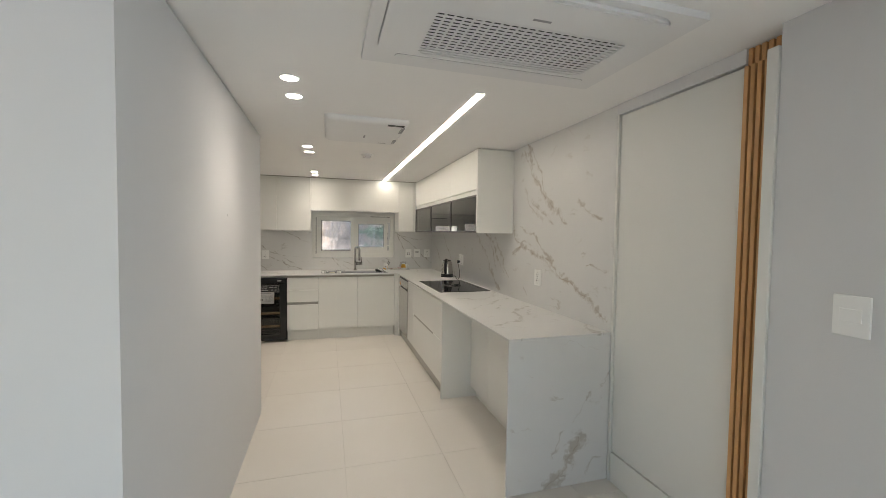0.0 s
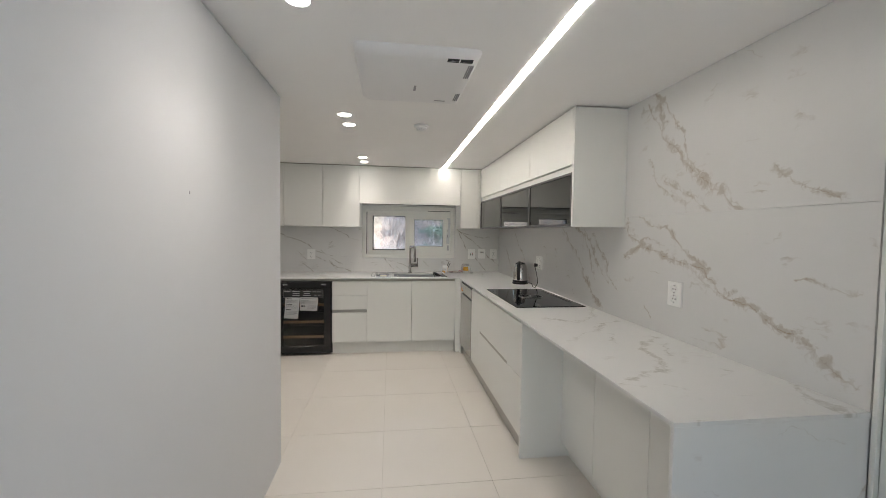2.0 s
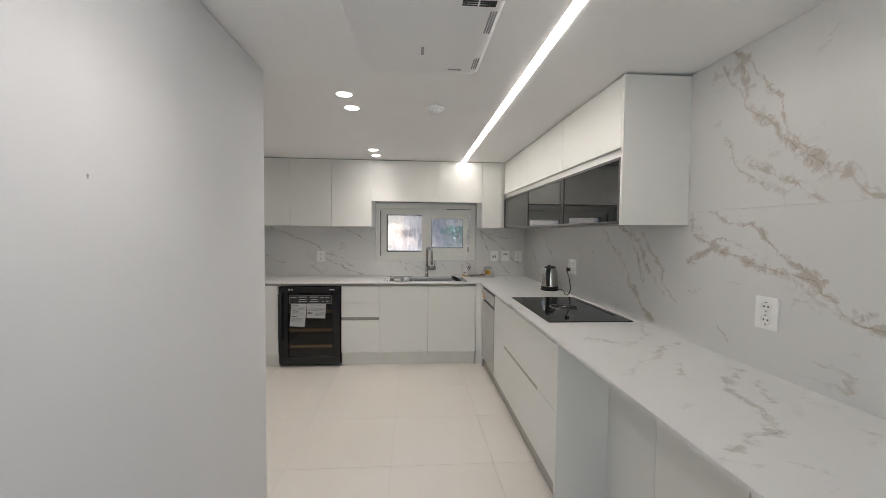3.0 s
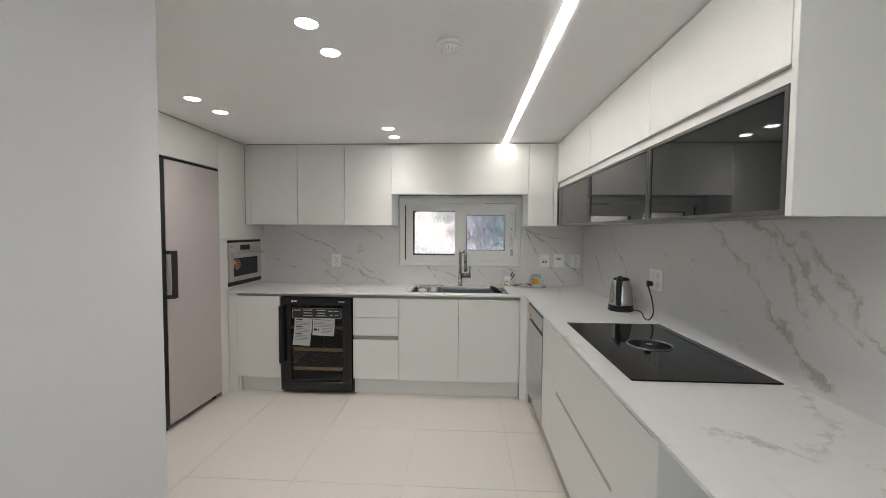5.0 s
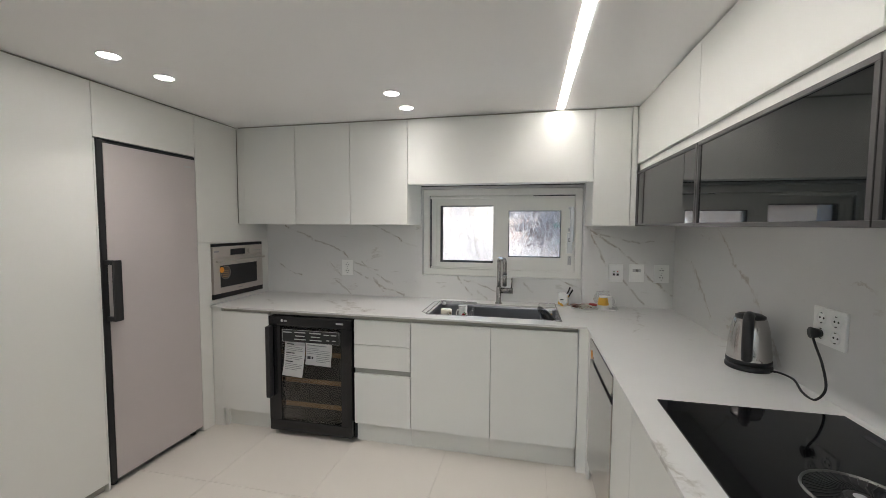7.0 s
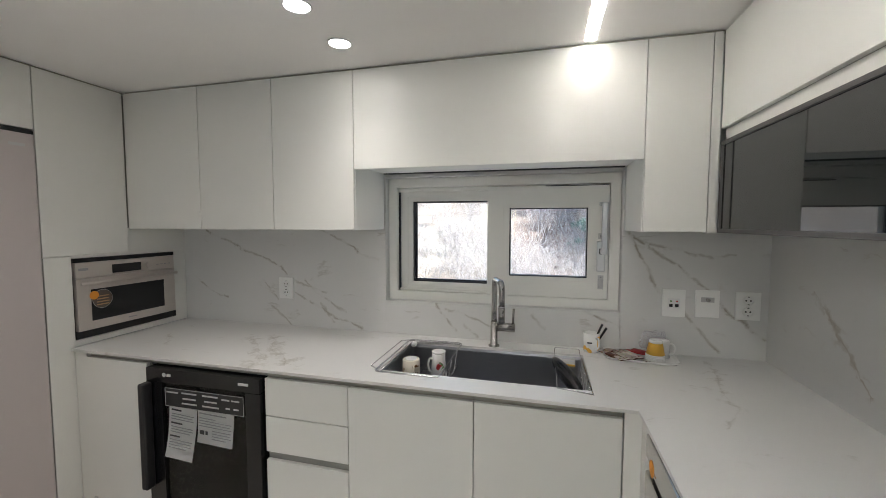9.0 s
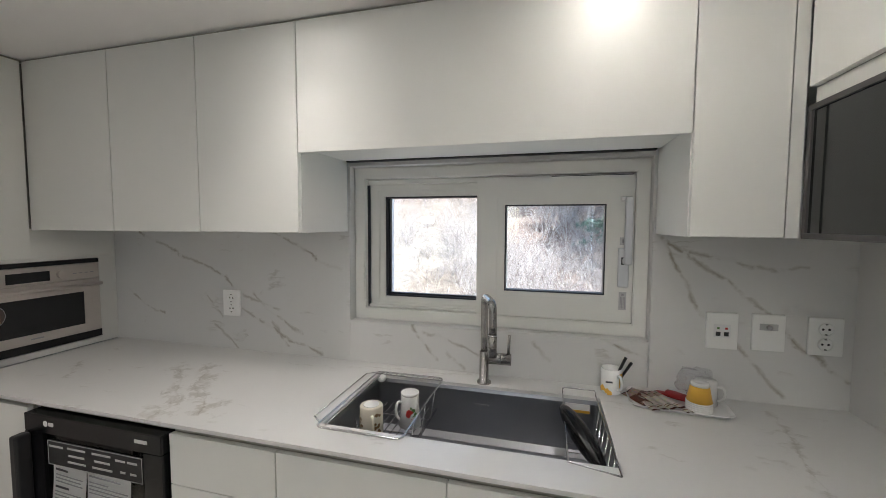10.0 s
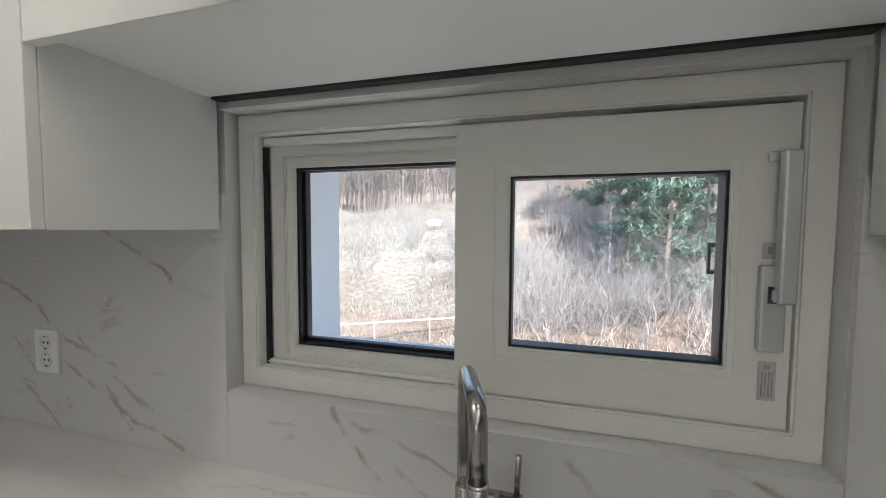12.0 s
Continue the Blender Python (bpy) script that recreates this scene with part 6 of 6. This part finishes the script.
def soil():
    m, n, l, b = nodes_of("dry_hillside")
    pos = n.new("ShaderNodeNewGeometry")
    a, c = n.new("ShaderNodeTexNoise"), n.new("ShaderNodeTexNoise")
    a.inputs["Scale"].default_value, a.inputs["Detail"].default_value = 0.16, 8
    c.inputs["Scale"].default_value, c.inputs["Detail"].default_value = 3.5, 6
    l.new(pos.outputs["Position"], a.inputs["Vector"]), l.new(pos.outputs["Position"], c.inputs["Vector"])
    r1, r2 = n.new("ShaderNodeValToRGB"), n.new("ShaderNodeValToRGB")
    r1.color_ramp.elements[0].position, r1.color_ramp.elements[1].position = 0.40, 0.60
    r1.color_ramp.elements[0].color, r1.color_ramp.elements[1].color = (0.46, 0.435, 0.395, 1), (0.32, 0.28, 0.245, 1)
    r3 = n.new("ShaderNodeValToRGB")
    r3.color_ramp.elements[0].position, r3.color_ramp.elements[1].position = 0.36, 0.62
    r3.color_ramp.elements[0].color, r3.color_ramp.elements[1].color = (0.38, 0.30, 0.265, 1), (0.26, 0.19, 0.16, 1)
    sep = n.new("ShaderNodeSeparateXYZ")
    l.new(pos.outputs["Position"], sep.inputs[0])
    # straw covers the western slope, leaf litter the east; bare earth along the fence
    ex, ny, far = n.new("ShaderNodeMapRange"), n.new("ShaderNodeMapRange"), n.new("ShaderNodeMath")
    for q, o, a0, a1 in ((ex, "X", -3.0, -0.5), (ny, "Y", 22.2, 20.8)):
        q.inputs[1].default_value, q.inputs[2].default_value = a0, a1
        l.new(sep.outputs[o], q.inputs[0])
    wood = n.new("ShaderNodeMapRange")
    wood.inputs[1].default_value, wood.inputs[2].default_value = 43.0, 46.0
    l.new(sep.outputs["Y"], wood.inputs[0])
    near = n.new("ShaderNodeMath")
    near.operation = far.operation = "MAXIMUM"
    l.new(ex.outputs[0], near.inputs[0]), l.new(ny.outputs[0], near.inputs[1])
    l.new(near.outputs[0], far.inputs[0]), l.new(wood.outputs[0], far.inputs[1])
    zone = n.new("ShaderNodeMix")
    zone.data_type = "RGBA"
    l.new(far.outputs[0], zone.inputs[0]), l.new(r1.outputs[0], zone.inputs[6]), l.new(r3.outputs[0], zone.inputs[7])
    l.new(a.outputs["Fac"], r3.inputs[0])
    r2.color_ramp.elements[0].position, r2.color_ramp.elements[1].position = 0.30, 0.72
    r2.color_ramp.elements[0].color, r2.color_ramp.elements[1].color = (0.36, 0.33, 0.31, 1), (1, 1, 1, 1)
    l.new(a.outputs["Fac"], r1.inputs[0]), l.new(c.outputs["Fac"], r2.inputs[0])
    mix = n.new("ShaderNodeMix")
    mix.data_type, mix.blend_type = "RGBA", "MULTIPLY"
    mix.inputs[0].default_value = 0.75
    l.new(zone.outputs[2], mix.inputs[6]), l.new(r2.outputs[0], mix.inputs[7]), l.new(mix.outputs[2], b.inputs["Base Color"])
    b.inputs["Roughness"].default_value = 0.95
    bp = n.new("ShaderNodeBump")
    bp.inputs["Strength"].default_value, bp.inputs["Distance"].default_value = 0.8, 0.2
    l.new(c.outputs["Fac"], bp.inputs["Height"]), l.new(bp.outputs[0], b.inputs["Normal"])
    return m


def island_material(name, lo, hi, rough=0.9):
    m, n, l, b = nodes_of(name)
    geo = n.new("ShaderNodeNewGeometry")
    mix = n.new("ShaderNodeMix")
    mix.data_type = "RGBA"
    mix.inputs[6].default_value, mix.inputs[7].default_value = (*lo, 1), (*hi, 1)
    l.new(geo.outputs["Random Per Island"], mix.inputs[0]), l.new(mix.outputs[2], b.inputs["Base Color"])
    b.inputs["Roughness"].default_value = rough
    b.inputs["Specular IOR Level"].default_value = 0.2
    return m


M_SOIL = soil()
M_GRASS = island_material("dry_grass", (0.22, 0.185, 0.15), (0.50, 0.46, 0.41))
M_TWIG = island_material("bare_twigs", (0.09, 0.08, 0.085), (0.58, 0.55, 0.555))
M_BARK = surf("bark", (0.20, 0.175, 0.16), 0.95, var=0.3, scale=6, bump=0.5, bscale=40)
M_NEEDLE = island_material("pine_needles", (0.075, 0.125, 0.105), (0.20, 0.28, 0.24))
M_BRANCH = island_material("bare_branches", (0.075, 0.07, 0.075), (0.30, 0.285, 0.29))
M_WIREMESH = surf("rusty_wire", (0.22, 0.17, 0.145), 0.6, metal=0.2, var=0.15)
M_GALV = surf("galvanised", (0.70, 0.70, 0.69), 0.5, metal=0.5, var=0.08)


def mesh_of(name, verts, faces, mat):
    me = bpy.data.meshes.new(name)
    me.from_pydata(verts, [], faces)
    me.materials.append(mat)
    return me


xs = [-170, -120, -90, -70, -55] + [-45 + 0.9 * i for i in range(90)] + [38, 46, 58, 75, 100, 140, 180]
ys = [-90, -40, -10, 6.4, 10, 14] + [17 + 0.9 * i for i in range(62)] + [75, 80, 88, 98, 110, 125, 145, 170, 200, 240, 290, 350]
verts = [(x, y, land(x, y)) for y in ys for x in xs]
W = len(xs)
faces = [(j * W + i, j * W + i + 1, (j + 1) * W + i + 1, (j + 1) * W + i) for j in range(len(ys) - 1) for i in range(W - 1)]
ground = new("ground", mesh_of("ground", verts, faces, M_SOIL))
ground.data.polygons.foreach_set("use_smooth", [True] * len(faces))
tagged(ground, "dry hillside with straw grass and leaf litter", "ground", "", "structure")

rng = random.Random(21)
verts, faces = [], []
for _ in range(24000):
    y = 18.5 + 32 * rng.random() ** 1.4
    x = rng.uniform(-0.75, 0.42) * (y - 4) + 1
    z = land(x, y)
    h = rng.uniform(0.08, 0.30) * (1.6 if rng.random() < 0.12 else 0.8)
    a, w = rng.uniform(0, 6.28), rng.uniform(0.005, 0.013)
    dx, dy = w * math.cos(a), w * math.sin(a)
    lx, ly = rng.uniform(-0.25, 0.25) * h * 2, rng.uniform(-0.25, 0.25) * h * 2
    k = len(verts)
    verts += [(x - dx, y - dy, z - 0.03), (x + dx, y + dy, z - 0.03), (x + lx * 0.4 + dx * 0.6, y + ly * 0.4 + dy * 0.6, z + h * 0.6), (x + lx, y + ly, z + h)]
    faces += [(k, k + 1, k + 2), (k, k + 2, k + 3)]
tagged(new("dry_grass", mesh_of("dry_grass", verts, faces, M_GRASS)), "tufts of dry straw-coloured grass on a slope", "grass", "", "stuff")


def rod(verts, faces, p, q, r0, r1):
    d = (q - p).normalized()
    s = d.orthogonal().normalized()
    u = d.cross(s)
    k = len(verts)
    for c, r in ((p, r0), (q, r1)):
        for i in range(3):
            a = 2.094 * i
            verts.append(tuple(c + r * (math.cos(a) * s + math.sin(a) * u)))
    for i in range(3):
        j = (i + 1) % 3
        faces.append((k + i, k + j, k + 3 + j, k + 3 + i))


def grow(verts, faces, p, d, length, r, depth, rng, spread, kids):
    steps = 3
    for i in range(steps):
        d = (d + Vector((rng.gauss(0, 0.14), rng.gauss(0, 0.14), rng.gauss(0.03, 0.08)))).normalized()
        q = p + d * length / steps
        r2 = r * (0.80 if depth else 0.55)
        rod(verts, faces, p, q, r, r2)
        if depth:
            for _ in range(kids if i else max(1, kids - 2)):
                side = Vector((rng.gauss(0, 1), rng.gauss(0, 1), rng.gauss(0.15, 0.5))).normalized()
                grow(verts, faces, q, (d + side * spread).normalized(), length * rng.uniform(0.42, 0.66), r2 * 0.55, depth - 1, rng, spread, kids)
        p, r = q, r2


def bare_tree(seed, height):
    rng = random.Random(seed)
    t = thing("bare_tree", (0, 0, 0), "leafless grey-brown deciduous tree on a hillside", "tree", "bare trees on the hill")
    verts, faces = [], []
    p, d = Vector((0, 0, -0.3)), Vector((rng.gauss(0, 0.05), rng.gauss(0, 0.05), 1)).normalized()
    r = height * 0.008
    joints = []
    for i in range(7):
        q = p + d * height / 7
        rod(verts, faces, p, q, r, r * 0.85)
        joints.append((q.copy(), r * 0.85, i))
        p, r = q, r * 0.85
        d = (d + Vector((rng.gauss(0, 0.06), rng.gauss(0, 0.06), 0.05))).normalized()
    tr = new("trunk", mesh_of("trunk", verts, faces, M_BARK))
    tr.parent = t
    verts, faces = [], []
    for q, r, i in joints[1:]:
        for _ in range(4):
            a = rng.uniform(0, 6.28)
            side = Vector((math.cos(a), math.sin(a), rng.uniform(0.5, 1.1))).normalized()
            grow(verts, faces, q, side, height * rng.uniform(0.16, 0.30) * (1 - 0.07 * i), r * 0.5, 2, rng, 0.75, 2)
    cr = new("crown", mesh_of("crown", verts, faces, M_BRANCH))
    cr.parent = t
    return t


def shrub(seed):
    rng = random.Random(seed)
    t = thing("shrub", (0, 0, 0), "tangled leafless shrub with thin twigs", "shrub", "shrubs on the slope")
    verts, faces = [], []
    for _ in range(9):
        a = rng.uniform(0, 6.28)
        d = Vector((0.55 * math.cos(a), 0.55 * math.sin(a), 1)).normalized()
        grow(verts, faces, Vector((rng.uniform(-0.3, 0.3), rng.uniform(-0.3, 0.3), -0.1)), d, rng.uniform(0.8, 1.5), 0.0125, 2, rng, 0.8, 3)
    o = new("twigs", mesh_of("twigs", verts, faces, M_TWIG))
    o.parent = t
    return t


def pine(seed, height):
    rng = random.Random(seed)
    t = thing("pine_tree", (0, 0, 0), "green pine tree with irregular needle clumps", "tree", "pines on the slope")
    verts, faces = [], []
    p, r = Vector((0, 0, -0.3)), height * 0.018
    joints = []
    for i in range(9):
        q = p + Vector((rng.gauss(0, 0.05), rng.gauss(0, 0.05), 1)) * height / 9
        rod(verts, faces, p, q, r, r * 0.84)
        joints.append((q.copy(), r))
        p, r = q, r * 0.84
    nv, nf = [], []
    for i, (q, r) in enumerate(joints[1:]):
        for _ in range(6):
            a = rng.uniform(0, 6.28)
            length = height * rng.uniform(0.16, 0.30) * (1.05 - 0.09 * i)
            d = Vector((math.cos(a), math.sin(a), rng.uniform(-0.05, 0.45))).normalized()
            base = q - Vector((0, 0, rng.uniform(0, height / 9)))
            end = base + d * length
            rod(verts, faces, base, end, r * 0.3, r * 0.06)
            for s in range(13):
                c = base + d * length * rng.uniform(0.30, 1.08) + Vector((rng.gauss(0, 0.10), rng.gauss(0, 0.10), rng.gauss(0.05, 0.07))) * height * 0.22
                size = rng.uniform(0.18, 0.40)
                for _ in range(17):
                    v = Vector((rng.gauss(0, 1), rng.gauss(0, 1), rng.gauss(0.35, 0.8))).normalized() * size
                    w = v.orthogonal().normalized() * 0.026
                    k = len(nv)
                    nv += [tuple(c - w), tuple(c + w), tuple(c + v)]
                    nf.append((k, k + 1, k + 2))
    tr = new("trunk", mesh_of("trunk", verts, faces, M_BARK))
    tr.parent = t
    cr = new("crown", mesh_of("crown", nv, nf, M_NEEDLE))
    cr.parent = t
    return t


def scatter(kinds, spots, rng, lo, hi):
    used = set()
    for i, (x, y) in enumerate(spots):
        k = kinds[i % len(kinds)]
        s = rng.uniform(lo, hi)
        m = Matrix.Translation((x, y, land(x, y) - 0.05)) @ Matrix.Rotation(rng.uniform(0, 6.28), 4, "Z")
        ob = k if k not in used else copy_thing(k, m)
        used.add(k)
        ob.matrix_basis = m @ Matrix.Diagonal((s, s, s * rng.uniform(0.9, 1.15), 1))


rng = random.Random(33)
spots = [(rng.uniform(-0.62, -0.18) * (y - 4), y) for y in [rng.uniform(44, 72) for _ in range(165)]]
spots += [(rng.uniform(-0.2, 0.36) * (y - 4), y) for y in [rng.uniform(31, 62) for _ in range(42)]]
scatter([bare_tree(1, 9.0), bare_tree(2, 10.5), bare_tree(3, 8.0)], spots, rng, 0.8, 1.25)
spots = [(rng.uniform(-0.24, 0.40) * (y - 4), y) for y in [21 + 25 * rng.random() ** 1.2 for _ in range(170)]]
spots += [(rng.uniform(-0.66, -0.16) * (y - 4), y) for y in [rng.uniform(24, 46) for _ in range(50)]]
spots += [(rng.uniform(-0.10, 0.42) * (y - 4), y) for y in [rng.uniform(19.2, 25.0) for _ in range(70)]]
scatter([shrub(11), shrub(12), shrub(13)], spots, rng, 0.7, 1.5)
scatter([pine(41, 8.0), pine(42, 9.5)], [(4.7, 22.6), (6.5, 24.0), (3.9, 26.6), (8.0, 22.8), (5.6, 27.0), (3.3, 31.5), (8.6, 27.5), (7.2, 31.0), (4.2, 33.0)], rng, 0.8, 1.1)

# mesh fence at the foot of the slope, running askew to the house
FA, FE, FB, FT = Vector((-11.0, 14.65, 0)), Vector((-1.9, 20.35, 0)), -3.05, -2.05
fc = thing("mesh_fence", (-6.5, 17.5, FB), "low galvanised mesh fence at the foot of a slope", "fence")
FL = (FE - FA).length
FM = Matrix.Translation(FA) @ Matrix.Rotation(math.atan2(FE.y - FA.y, FE.x - FA.x), 4, "Z")
bm = bmesh.new()
for i in range(int(FL / 0.10)):
    add_box(bm, 0.10 * i, 0.10 * i + 0.013, 0, 0.013, FB, FT)
for i in range(5):
    add_box(bm, 0, FL, 0.014, 0.024, FB + 0.12 + 0.2 * i, FB + 0.132 + 0.2 * i)
tagged(part("mesh_wires", moved(bm, FM), M_WIREMESH, fc), kind="stuff")
part("top_rail", moved(box(0, FL, -0.02, 0.03, FT, FT + 0.06), FM), M_GALV, fc)
for i in range(6):
    part("post", moved(box(2.05 * i, 2.05 * i + 0.05, 0.031, 0.08, FB - 0.2, FT + 0.06), FM), M_GALV, fc)
zz = land(-8.6, 34.0)
sg = thing("white_board", (-8.6, 34.0, zz), "small white board standing on the slope", "board")
part("board", box(-9.1, -8.1, 34.0, 34.05, zz + 0.35, zz + 0.85), M_PAPER, sg)
part("post", box(-8.63, -8.57, 34.05, 34.1, zz - 0.1, zz + 0.6), M_BARK, sg)

# ---- floor tiles ----
TS, JX, JY = 0.604, 0.0905, 2.9165
TILE_W, GAP = TS, 0.0009


def tile_mesh():
    bm = box(GAP, TILE_W - GAP, GAP, TILE_W - GAP, -0.0035, 0.0, bevel=0.0008)
    me = bpy.data.meshes.new("tile")
    bm.to_mesh(me)
    bm.free()
    me.materials.append(M_TILE)
    return me


tile = tile_mesh()
for i in range(-7, 3):
    for j in range(-11, 6):
        x, y = JX + i * TS, JY + j * TS
        if x < -2.4 and y > 1.2:
            continue
        o = new("tile", tile)
        o.parent = floor
        o.location = (x, y, 0)
